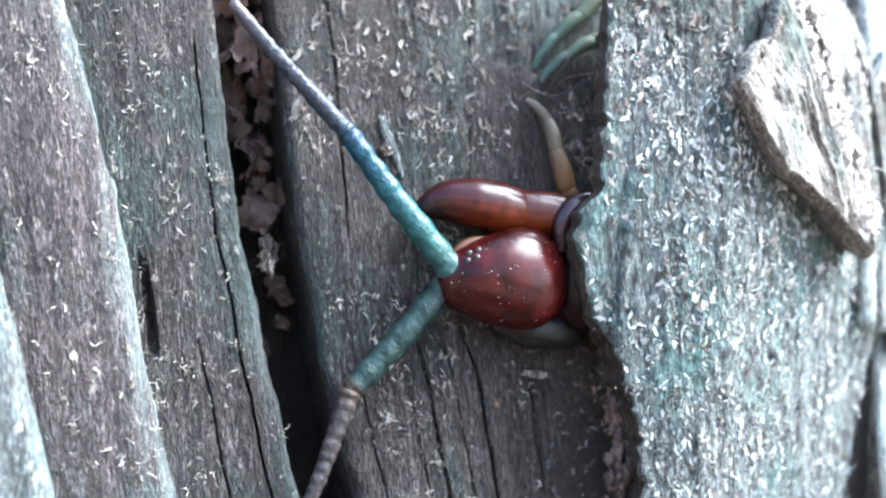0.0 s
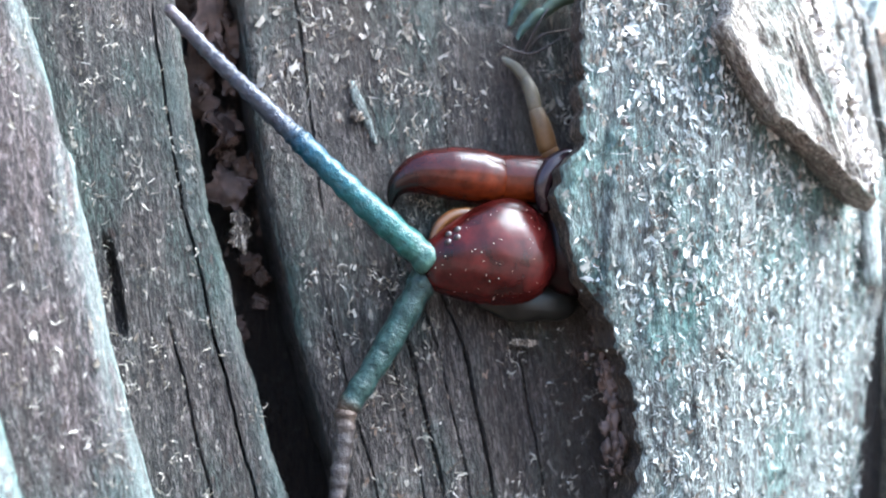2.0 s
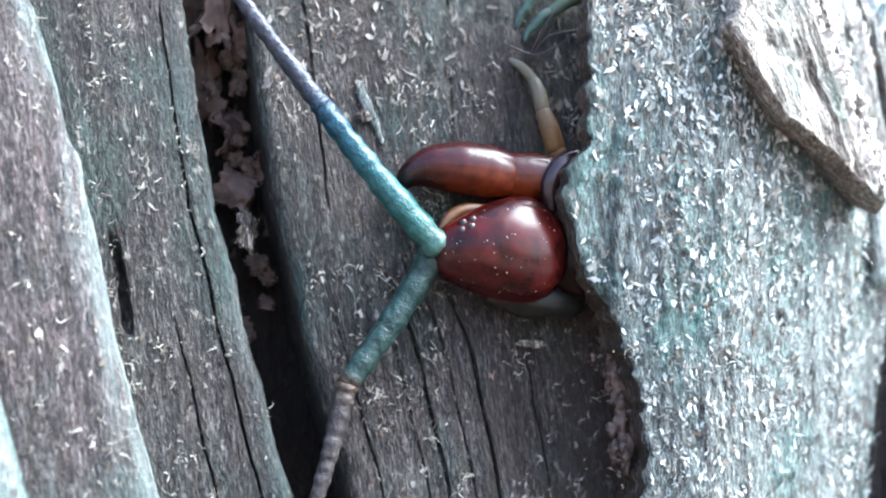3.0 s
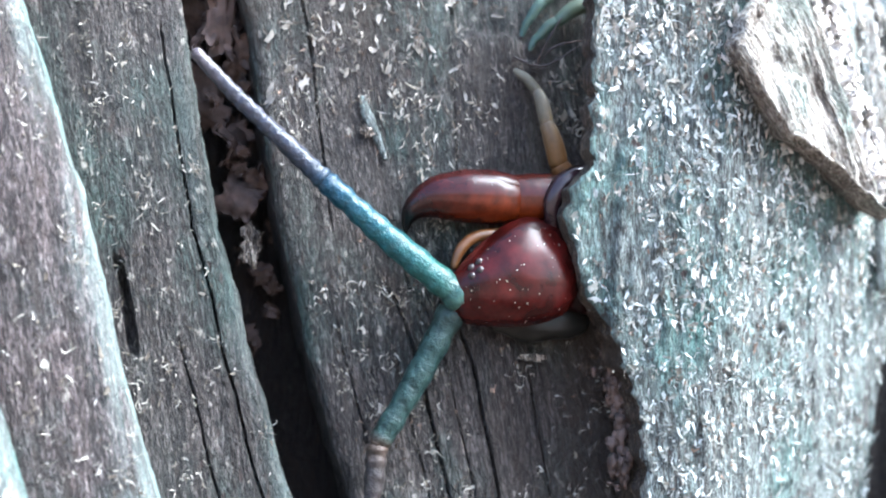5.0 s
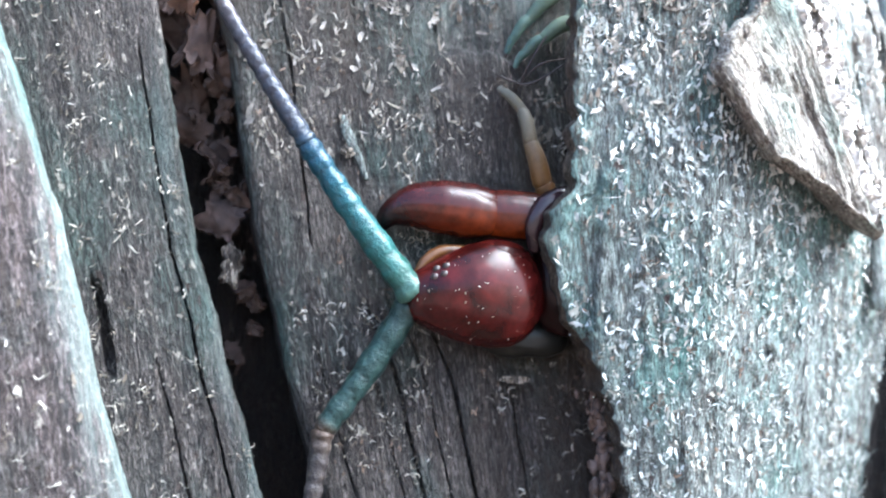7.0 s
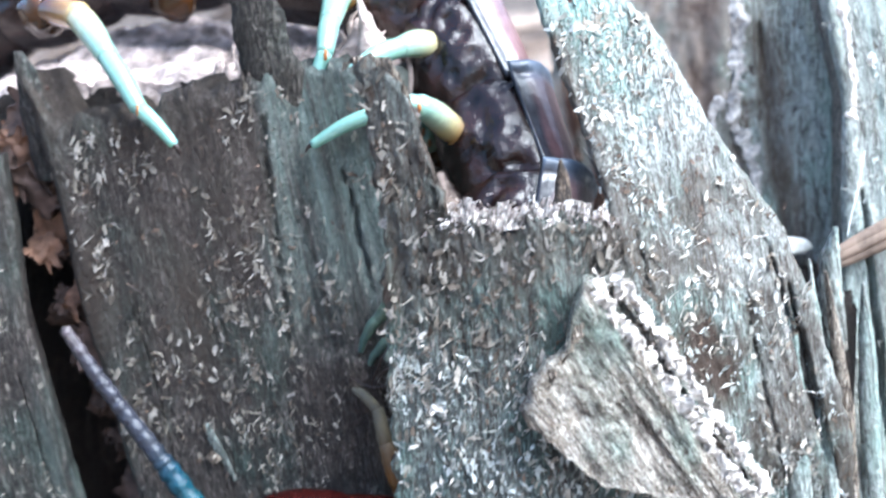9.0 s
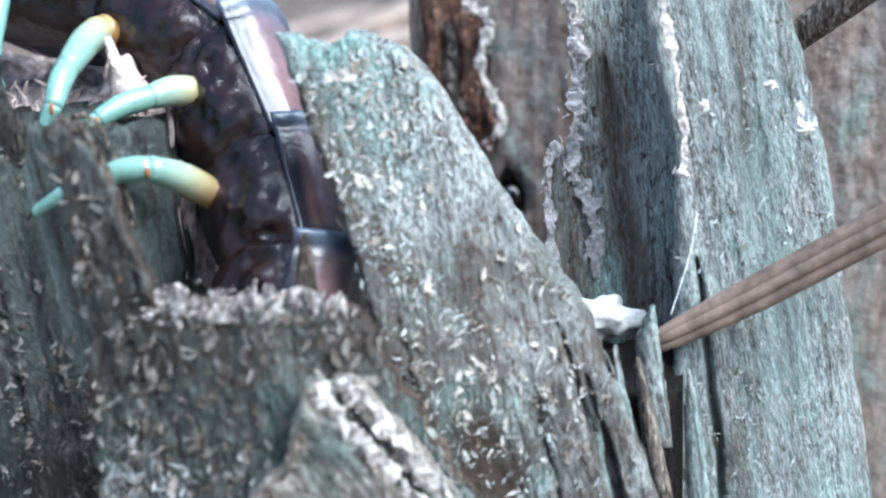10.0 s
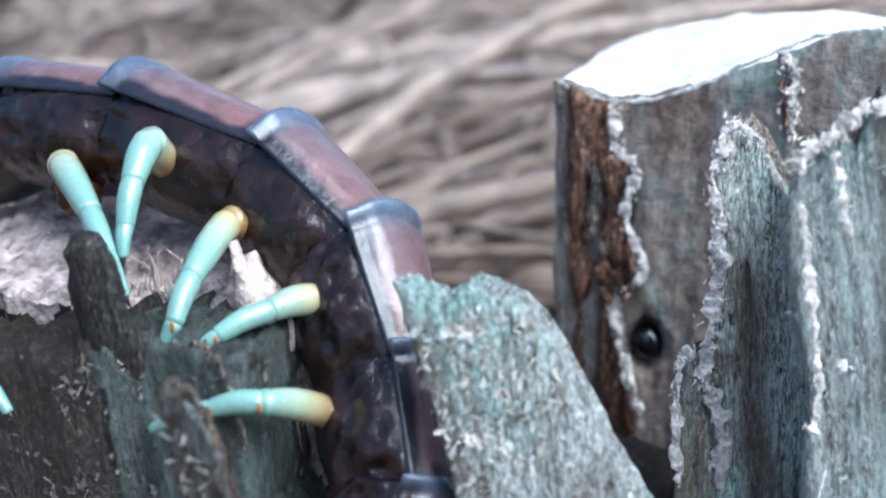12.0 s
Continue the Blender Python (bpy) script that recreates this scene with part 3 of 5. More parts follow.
def grown(ob, label, onto=stump):
    """Makes ob a part of the stump, or a piece of one of its parts."""
    ob.parent = onto
    ob.location = (ORIGIN[ob] - ORIGIN[onto]) * S
    ob["label"] = label
    return ob


EDGE_P1 = [(-3.2, 1.45), (-1.4, 0.87), (0, 0.38), (1.5, -0.02), (3, -0.55), (6, -1.7)]
EDGE_P2 = [(-3.2, 2.75), (-1.44, 2.14), (0.1, 1.62), (2.04, 1.06), (3.46, 0.76), (4.08, 0.64), (5.7, 0.53)]
EDGE_MID = [(-3.2, 3.35), (-1.42, 2.71), (0.12, 2.19), (1.77, 1.73), (3.46, 1.39), (3.96, 1.24), (5.49, 1.01), (6.6, 0.72)]
EDGE_A = [(-3.2, 5.3), (-0.77, 5.47), (-0.29, 5.38), (0.24, 5.18), (0.66, 4.99), (0.98, 4.77), (1.29, 4.65), (1.72, 4.49), (1.99, 4.51), (2.2, 4.70), (2.6, 4.70),
          (3.1, 4.68), (3.8, 4.66), (4.3, 4.65), (4.65, 4.67), (5.4, 4.64), (6.0, 4.56), (6.7, 4.48)]


def front_right(x, z):
    """The outer face of the stump on its right: flat, then turning back."""
    y = -0.92 + 0.02 * abs(x - 5.4)
    if x > 6.1:
        y += 0.52 * (x - 6.1) + 0.05 * (x - 6.1) ** 2
    return y + 0.05 * max(0, 3 - z) * (x < 5) + (0.10 * max(0.0, 2.0 - z))


p1 = slab("board", [(-3.2, -4), (6, -5)], EDGE_P1, [(-6, 6.0), (0, 5.6)], -3.2, lambda x, z: -1.0 + 0.10 * abs(x - lin(EDGE_P1, z) + 0.8) ** 1.5,
          0.8, M_WOOD_L, ragged=0.1, edge=0.16, seed=1, rim_material=M_WOOD_A, mossy=lambda x, z: 0.8 * math.exp(-((lin(EDGE_P1, z) - x) / 0.2) ** 2) + 0.4 * fbm(x, z * 0.5, 3))
grown(p1, "grey weathered upright board with a frayed pale edge")
p4 = slab("board", [(-3.2, -4), (2, -5)], [(-3.2, 0.42), (-1.16, -0.30), (0.79, -0.98), (2.5, -1.6)], [(-6, 2.4), (0, 2.2)], -3.2,
          lambda x, z: -1.75, 0.6, M_WOOD_A, ragged=0.1, edge=0.14, seed=2, rim_material=M_WOOD_A)
grown(p4, "pale grey splintered board in front of the stump's side")
# The undercut rim is coloured dark so that the open crack looks shaded.
p2 = slab("board", [(-3.2, -1.2), (6, -2.6)], EDGE_P2, [(-2.5, 5.0), (0.19, 5.47), (0.53, 5.7)], -3.2,
          lambda x, z: -0.12 + 0.06 * max(0, x - lin(EDGE_P2, z) + 0.6), 0.95, M_WOOD, ragged=0.12, edge=0.1, fray=0.02, seed=3, rim_material=M_ROT_SHADE, undercut=0.9,
          mossy=lambda x, z: 0.7 * min(1, max(0.2, (4.2 - z) / 2)) * math.exp(-((lin(EDGE_P2, z) - x) / 0.2) ** 2) + 0.3 * fbm(x, z * 0.5, 6),
          stain_shade=lambda x, z: 0.12 * min(1, max(0, (z - 2.6) / 1.3)) * (0.9 + 0.5 * fbm(x, z * 0.6, 8)),
          splits=[(0.92, -2.6, 3.4, 0.026, 0.12), (0.663, 0.2, 1.12, 0.085, 0.3), (0.8, -2.0, 0.4, 0.018, 0.07)])
grown(p2, "grey-green weathered board beside a dark open crack")
# Upper left: dark stains. Right: shade beside the overhanging pale board, painted in.
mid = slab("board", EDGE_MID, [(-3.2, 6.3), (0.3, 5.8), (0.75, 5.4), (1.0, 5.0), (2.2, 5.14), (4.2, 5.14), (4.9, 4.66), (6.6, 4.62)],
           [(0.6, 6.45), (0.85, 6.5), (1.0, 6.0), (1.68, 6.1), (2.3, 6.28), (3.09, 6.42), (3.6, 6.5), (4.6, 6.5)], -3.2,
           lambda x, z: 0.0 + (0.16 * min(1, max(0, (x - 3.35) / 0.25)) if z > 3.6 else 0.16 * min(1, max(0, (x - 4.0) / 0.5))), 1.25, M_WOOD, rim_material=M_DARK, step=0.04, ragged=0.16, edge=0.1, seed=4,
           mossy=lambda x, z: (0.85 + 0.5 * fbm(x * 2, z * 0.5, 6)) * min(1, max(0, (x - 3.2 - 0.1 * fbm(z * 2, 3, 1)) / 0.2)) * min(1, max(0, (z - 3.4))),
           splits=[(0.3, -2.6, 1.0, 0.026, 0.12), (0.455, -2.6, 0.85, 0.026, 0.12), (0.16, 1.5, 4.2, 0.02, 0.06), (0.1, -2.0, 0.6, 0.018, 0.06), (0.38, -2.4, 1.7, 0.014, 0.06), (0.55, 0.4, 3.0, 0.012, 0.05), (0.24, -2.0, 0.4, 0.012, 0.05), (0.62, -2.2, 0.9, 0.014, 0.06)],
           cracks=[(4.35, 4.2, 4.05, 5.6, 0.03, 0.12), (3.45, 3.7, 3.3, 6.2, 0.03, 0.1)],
           stain_shade=lambda x, z: 0.4 * min(1, max(0, (z - 3.2) / 1.0)) * min(1, max(0, (3.5 - x) / 0.3)) + (0.2 + 0.7 * fbm(x * 1.2, z * 0.7, 3, 2)) * min(1, max(0, (z - 2.6))) * (x < 3.4) + 0.5 * min(1, max(0, (x - 4.6) / 0.4)) * min(1, max(0, (1.2 - z))) + 0.35 * min(1, max(0, (x - 3.9) / 0.5)) * min(1, max(0, (3.6 - z))))
grown(mid, "grey weathered board flecked with pale fibres under the centipede")
# Left edge: brown-grey side shade painted along it. Face darker above z 3.4.
slab_a = slab("board", EDGE_A, [(-3.2, 10.2), (1.2, 9.4), (2.2, 8.4), (3.4, 7.55), (4.6, 6.98), (5.4, 6.72), (6.7, 6.3)],
              [(4.4, 6.55), (4.6, 6.68), (4.86, 6.5), (4.97, 6.1), (5.08, 5.5), (5.2, 5.12), (5.5, 5.2), (5.77, 5.1), (6.28, 5.2), (6.6, 5.15), (6.9, 5.0), (8.0, 3.0), (10.5, 1)], -3.2,
              front_right, 0.36, M_WOOD_A, stain_shade=lambda x, z: min(1, max(0, (z - 3.4) / 1.3)) * (0.68 + 0.8 * fbm(x * 1.3, z * 1.1, 14)) + (0.2 + 0.4 * fbm(x * 4, z * 2, 2)) * math.exp(-((x - lin(EDGE_A, z)) / (0.09 + 0.08 * max(0.0, 1.2 - z))) ** 2), rough=0.06, step=0.035, ragged=0.12, edge=0.035, seed=5, rim_material=M_RIM, swell=[(0.2, 0.72), (1.1, 0.36), (4.0, 0.3), (5.2, 0.13)], relief=0.04, fray=0.08)
grown(slab_a, "pale green-grey board with a torn top, covering the centipede")


def front_b(x, z):
    return 0.3 * max(0, 2.6 - z) + 0.40 * (x - 7.2) + 0.27 * max(0, z - 4.3) - 0.02 * max(0, 4.3 - z) + 0.03


slab_b = slab("board", [(-3.2, 7.6), (2, 7.4), (4.05, 6.95), (4.9, 6.78), (5.83, 6.48), (6.53, 6.23), (7.3, 5.95)],
              [(-3.2, 10.0), (2.5, 9.25), (3.87, 8.85), (4.76, 8.5), (5.41, 8.03), (6.44, 7.4), (7.3, 6.85)],
              [(5.9, 7.2), (6.0, 7.25), (6.35, 7.12), (6.55, 7.2), (6.85, 7.1), (7.4, 6.4)], -3.2, front_b, 0.4, M_WOOD_R,
              rim_material=M_WOOD_R, rough=0.03, step=0.035, ragged=0.09, edge=0.08, seed=6, fray=0.03,
              stain_shade=lambda x, z: min(1, max(0, (6.0 - z) / 1.2)) * (0.85 + 1.3 * fbm(x * 2.3, z * 1.6, 4)) + 1.1 * math.exp(-((x - lin([(2, 7.4), (4.05, 6.95), (4.9, 6.78), (5.83, 6.48), (7.3, 5.95)], z)) / 0.22) ** 2) * (z < 6.8), relief=0.035, lean=0.3, cracks=[(9.3, 1.2, 8.28, 4.75, 0.035, 0.25), (9.1, 2.0, 8.5, 4.3, 0.05, 0.3), (8.8, 1.0, 8.1, 4.1, 0.02, 0.15), (7.6, 2.4, 7.0, 4.9, 0.03, 0.1)])
grown(slab_b, "slanting green-grey splinter that stands above the torn board")
pillar = slab("board", [(-3.2, 9.1), (4, 9.2), (5.9, 9.2), (6.6, 9.05), (7.4, 8.85), (8.6, 8.9)],
              [(-3.2, 11.6), (2.7, 11.05), (5.8, 10.6), (7.3, 10.2), (8.7, 9.9)],
              [(8.8, 7.9), (8.95, 8.1), (9.1, 8.0), (9.2, 8.3), (9.4, 8.25), (9.5, 8.6), (9.75, 8.5), (10.0, 8.2)], -3.2,
              lambda x, z: 1.7 + 0.17 * (z - 4.0) + 0.3 * (x - 9.3) + 0.12 * max(0, x - 10) ** 2, 0.9, M_WOOD_R, rough=0.03, relief=0.045, step=0.04, ragged=0.2, edge=0.1, seed=7, stain_shade=lambda x, z: 0.7 * math.exp(-((x - 9.85 + 0.1 * (z - 6)) / 0.08) ** 2) * (z > 6) + 0.6 * math.exp(-((x - 10.1 + 0.1 * (z - 6)) / 0.06) ** 2) * max(0, fbm(x, z, 3) + 0.4) + 0.25 + 0.7 * fbm(x * 2.2, z * 0.7, 9),
              mossy=lambda x, z: 0.75 + 0.7 * fbm(x * 2.5, z * 0.8, 5), cracks=[(9.75, 2.0, 9.42, 5.0, 0.05, 0.25)])
grown(pillar, "upright grey-green splinter with torn crest")
wedge = slab("board", [(-3.2, 7.9), (5.0, 7.9), (5.75, 7.88), (5.86, 8.1), (6.6, 8.15), (7.1, 8.13), (7.66, 8.04), (8.12, 8.16)],
             [(-3.2, 9.7), (6.2, 9.5), (7.4, 8.87), (7.65, 8.64), (7.95, 8.48), (8.15, 8.32)],
             [(8.0, 7.9), (8.2, 8.12), (8.35, 8.05), (8.7, 7.5)], -3.2, lambda x, z: 3.1 + 0.17 * (z - 5.0), 0.5, M_WEDGE, rough=0.03, relief=0.06, step=0.04, ragged=0.1, edge=0.06, seed=8,
             mossy=lambda x, z: 0.4 * min(1, max(0, (x - 8.75 - 0.16 * (6.7 - z)) / 0.2)) * (0.7 + 0.5 * fbm(x * 3, z, 4)),
             stain_shade=lambda x, z: 1.3 * math.exp(-((x - 8.42 - 0.16 * (6.7 - z) - 0.08 * fbm(z, 1, 2)) / 0.2) ** 2) * min(1, max(0, (7.3 - z) / 0.8)) * (0.95 + 0.5 * fbm(x * 9, z * 1.2, 5)) + 0.85 * (x < 8.32 and z < 5.9) * (0.9 + 0.4 * fbm(x * 3, z, 8)),
             cracks=[(8.75, 4.2, 8.42, 6.8, 0.13, 0.2)])
grown(wedge, "thin upright wood splinter with a white crusted edge")
block = slab("board", [(-3.2, 5.95), (8.4, 5.75)], [(-3.2, 16), (9, 15)], [(5.78, 7.95), (5.9, 8.0), (6.48, 7.84), (6.94, 7.9), (7.56, 8.12), (7.87, 8.24), (8.34, 8.45), (9.02, 8.76), (9.41, 8.84), (12, 8.4), (16, 7.5)], -3.2,
             lambda x, z: 5.9 - 0.15 * (x - 5.85) + 0.2 * max(0, x - 9.5), 2.4, M_BLOCK, ragged=0.03, back_top=[(5.2, 7.6), (5.86, 8.02), (6.38, 8.23), (7.46, 8.49), (8.7, 8.62), (9.3, 8.57), (12, 8.2), (16, 7.3)], edge=0.06, seed=9, lean=0.0, rim_material=M_TOP, step=0.06, back_slope=0.03, relief=0.05,
             rough=0.05, cracks=[(6.98, 4.55, 6.98, 5.2, 0.3, 0.42), (6.6, 6.0, 6.75, 6.6, 0.1, 0.2)],
             stain_shade=lambda x, z: 0.55 * max(0, fbm(x * 0.9, z * 0.8, 11)) + 0.45 * min(1, max(0, (6.4 - z) / 2)) + 0.5 * math.exp(-((z - 8.0) / 0.25) ** 2) * (x > 7.2),
             mossy=lambda x, z: 0.8 * math.exp(-((x - 8.0) / 0.3) ** 2 - ((z - 7.2) / 0.3) ** 2))
column = slab("board", [(-3.2, 6.05), (4.0, 5.98), (5.1, 6.1), (5.87, 5.93), (7.3, 5.88), (8.0, 5.76)], [(-3.2, 7.0), (3.9, 6.95), (5.4, 6.62), (5.8, 6.9), (6.5, 6.65), (7.1, 6.78), (7.3, 6.52), (8.0, 6.45)], [(5.6, 7.85), (6.0, 7.95), (6.3, 7.8)], -3.2,
              lambda x, z: 5.82 - 0.15 * (x - 5.85) + 0.12 * fbm(x * 3, z * 1.6, 4), 0.4, M_BROWN, ragged=0.05, relief=0.1, seed=12, lean=0.0, wander=0.06,
              cracks=[(6.35, 6.0, 6.3, 7.0, 0.16, 0.25), (6.6, 5.2, 6.7, 5.8, 0.14, 0.3), (6.3, 4.2, 6.35, 5.6, 0.12, 0.25)])
grown(column, "dark brown rotted strip down the back block's corner")
grown(block, "sawn grey back block of the stump with a bright top")


def core():
    """The torn, fibrous top of the stump on which the centipede lies."""
    verts, faces = [], []
    nx, ny = 200, 80
    for i in range(nx + 1):
        x = -4.0 + 8.62 * i / nx
        for j in range(ny + 1):
            y = 1.15 + 2.4 * j / ny
            z = 6.35 + 0.22 * (y - 1.1) + 0.16 * fbm(x * 1.6, y * 1.6, 2) + 0.05 * fbm(x * 9, y * 5, 5) + 0.03 * fbm(x * 26, y * 12, 5)
            z += 0.55 * math.exp(-((x - 4.1) / 0.28) ** 2 - ((y - 1.4) / 0.4) ** 2) - 0.25 * max(0, x - 4.35)
            z -= 0.7 * max(0, 0.6 - x) * 0.5
            verts.append((x + 0.05 * fbm(z * 3, y * 4, 1), y, z))
    n1 = len(verts)
    idx = lambda i, j: i * (ny + 1) + j  # noqa: E731
    for i in range(nx):
        for j in range(ny):
            faces.append((idx(i, j), idx(i + 1, j), idx(i + 1, j + 1), idx(i, j + 1)))
    rim = [idx(i, 0) for i in range(nx + 1)] + [idx(nx, j) for j in range(1, ny + 1)]
    rim += [idx(i, ny) for i in range(nx - 1, -1, -1)] + [idx(0, j) for j in range(ny - 1, 0, -1)]
    m, rows = len(rim), 110
    for k in range(rows + 1):
        for r in rim:
            x, y, z = verts[r]
            zz = z + (-3.2 - z) * k / rows
            d = 0.12 * fbm(x * 3.0, y * 3.0, zz * 0.5, 3) * (k > 0)
            verts.append((x + d, y + 0.5 * d, zz))
    for k in range(rows):
        for r in range(m):
            r2 = (r + 1) % m
            a = n1 + k * m
            faces.append((a + r, a + m + r, a + m + r2, a + r2))
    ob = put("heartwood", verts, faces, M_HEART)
    ob.data.materials.append(M_ROT_SHADE)
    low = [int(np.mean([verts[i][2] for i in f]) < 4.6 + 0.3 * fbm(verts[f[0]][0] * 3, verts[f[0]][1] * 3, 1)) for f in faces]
    # Walls inside the crack get the dark wood, which stands in for shade.
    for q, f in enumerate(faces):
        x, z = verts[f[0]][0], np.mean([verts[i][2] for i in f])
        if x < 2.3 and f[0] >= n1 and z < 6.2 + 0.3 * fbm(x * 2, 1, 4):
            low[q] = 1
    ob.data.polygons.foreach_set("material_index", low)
    r = random.Random(3)
    for k in range(110):
        x, y = r.uniform(2.4, 4.62), r.uniform(1.12, 2.0)
        z = 6.35 + 0.22 * (y - 1.1) + 0.5 * math.exp(-((x - 4.1) / 0.28) ** 2 - ((y - 1.4) / 0.4) ** 2) - 0.1
        ln = r.uniform(0.12, 0.36)
        v, f, _ = tube([(x, y, z - 0.1), (x + r.gauss(0, 0.03), y - 0.02, z + ln * 0.5), (x + r.gauss(0, 0.07), y + r.gauss(0, 0.05), z + ln)], [0.045, 0.03, 0.006], 6, 6)
        put("torn_fibre", v, f, M_HEART, ob)
    return grown(ob, "pale torn heartwood with a fibrous top")


core()


def rot(name, x0, x1, y0, y1, ztop, seed, label):
    verts, faces = [], []
    nx, ny = 40, 30
    for i in range(nx + 1):
        for j in range(ny + 1):
            x, y = x0 + (x1 - x0) * i / nx, y0 + (y1 - y0) * j / ny
            verts.append((x, y, ztop + 0.35 * fbm(x * 1.3, y * 1.3, seed, 4)))
    n1 = len(verts)
    idx = lambda i, j: i * (ny + 1) + j  # noqa: E731
    for i in range(nx):
        for j in range(ny):
            faces.append((idx(i, j), idx(i + 1, j), idx(i + 1, j + 1), idx(i, j + 1)))
    rim = [idx(i, 0) for i in range(nx + 1)] + [idx(nx, j) for j in range(1, ny + 1)]
    rim += [idx(i, ny) for i in range(nx - 1, -1, -1)] + [idx(0, j) for j in range(ny - 1, 0, -1)]
    m = len(rim)
    for r in rim:
        verts.append((verts[r][0], verts[r][1], -3.2))
    for r in range(m):
        faces.append((rim[r], n1 + r, n1 + (r + 1) % m, rim[(r + 1) % m]))
    return grown(put(name, verts, faces, M_ROT_SHADE), label)


rot("rotten_wood", 4.75, 9.3, 1.25, 5.2, 3.9, 3, "rotten wood at the bottom of the hollow, coloured dark for its shade")


def splinter(name, points, width, thick, seed, material, label):
    """A flat pointed shard along points."""
    pts = [Vector(p) for p in points]
    verts, faces = [], []
    bits = 24
    for k in range(bits + 1):
        f = k / bits * (len(pts) - 1)
        i = min(int(f), len(pts) - 2)
        c = pts[i].lerp(pts[i + 1], f - i)
        w = (np.interp(f, range(len(width)), width) * (1 + 0.18 * fbm(k * 0.5, seed, 0)))
        for a in range(10):
            t = 2 * math.pi * a / 10
            r = 1 + 0.2 * noise.noise(Vector((math.cos(t) * 2, k * 0.25, seed)))
            verts.append((c.x + w * 0.5 * math.cos(t) * r, c.y + thick * 0.5 * math.sin(t) * r, c.z + 0.03 * noise.noise(Vector((a, k, seed)))))
    for k in range(bits):
        for a in range(10):
            a2 = (a + 1) % 10
            faces.append((k * 10 + a, k * 10 + a2, (k + 1) * 10 + a2, (k + 1) * 10 + a))
    faces.append(tuple(range(9, -1, -1)))
    faces.append(tuple(bits * 10 + a for a in range(10)))
    return grown(put(name, verts, faces, material), label)


splinter("splinter", [(3.42, 0.35, 5.6), (3.38, 0.15, 6.5), (3.3, 0.1, 7.0), (3.22, 0.1, 7.3), (3.2, 0.12, 7.47)], [0.62, 0.62, 0.56, 0.46, 0.25], 0.25, 1, M_DARK,
         "dark blunt splinter that stands up from the board's top")
splinter("splinter", [(0.95, 0.3, 5.4), (0.85, 0.2, 6.1), (0.75, 0.2, 6.6), (0.7, 0.2, 6.75)], [0.4, 0.35, 0.2, 0.05], 0.2, 2, M_WOOD,
         "grey pointed splinter beside the dark crack")
splinter("splinter", [(6.33, -0.45, 4.9), (6.31, -0.2, 5.2), (6.3, -0.12, 5.45), (6.28, -0.1, 5.62)], [0.3, 0.2, 0.13, 0.03], 0.13, 3, M_RIM,
         "small pale splinter on the torn lip")


def rope(points, size, seed, lumps=60, flat=1.0):
    """A torn, fibrous ridge along an edge: a thin gnarled strand with small flakes and shreds that mostly follow it."""
    r = random.Random(seed)
    v, f, _ = tube(points, lambda t: size * max(0.12, 0.9 + 0.9 * fbm(t * 2.5 * len(points), seed, 1, 4)), 12, 60 * (len(points) - 1), 0.4)
    verts = []
    for x, y, z in v:
        k = 0.85 * size
        verts.append((x + 1.2 * k * fbm(x * 11, y * 11, z * 5 + seed, 3), y + flat * k * fbm(x * 11 + 7, y * 11, z * 5 + seed, 3), z + k * fbm(x * 9, y * 9 + 3, z * 9, 3)))
    faces = list(f)
    pts = [Vector(p) for p in points]
    for k in range(lumps):
        g = r.random() * (len(pts) - 1)
        i = int(g)
        d = (pts[i + 1] - pts[i]).normalized() * r.choice((-1, 1))
        c = pts[i].lerp(pts[i + 1], g - i) + Vector((r.gauss(0, 0.75), r.gauss(-0.3, 0.5), r.gauss(0, 0.75))) * size
        if r.random() < 0.2:
            s = size * r.uniform(0.08, 0.25)
            v, fc = lump(c, (s, s * 0.8, s * r.uniform(0.6, 2.5)), k + seed, 1.3, 6, 8)
        else:
            v, fc = [], []
            way = (d + Vector((r.gauss(0, 0.5), r.gauss(-0.2, 0.3), r.gauss(0, 0.5)))).normalized()
            ribbon(v, fc, c, way, Vector((0.1, -1, 0.1)).normalized(), size * r.uniform(0.4, 1.6), size * r.uniform(0.12, 0.45), 0.15, 0.3, r, 4)
        b = len(verts)
        verts += [tuple(p) for p in v]
        faces += [tuple(q + b for q in w) for w in fc]
    return verts, faces


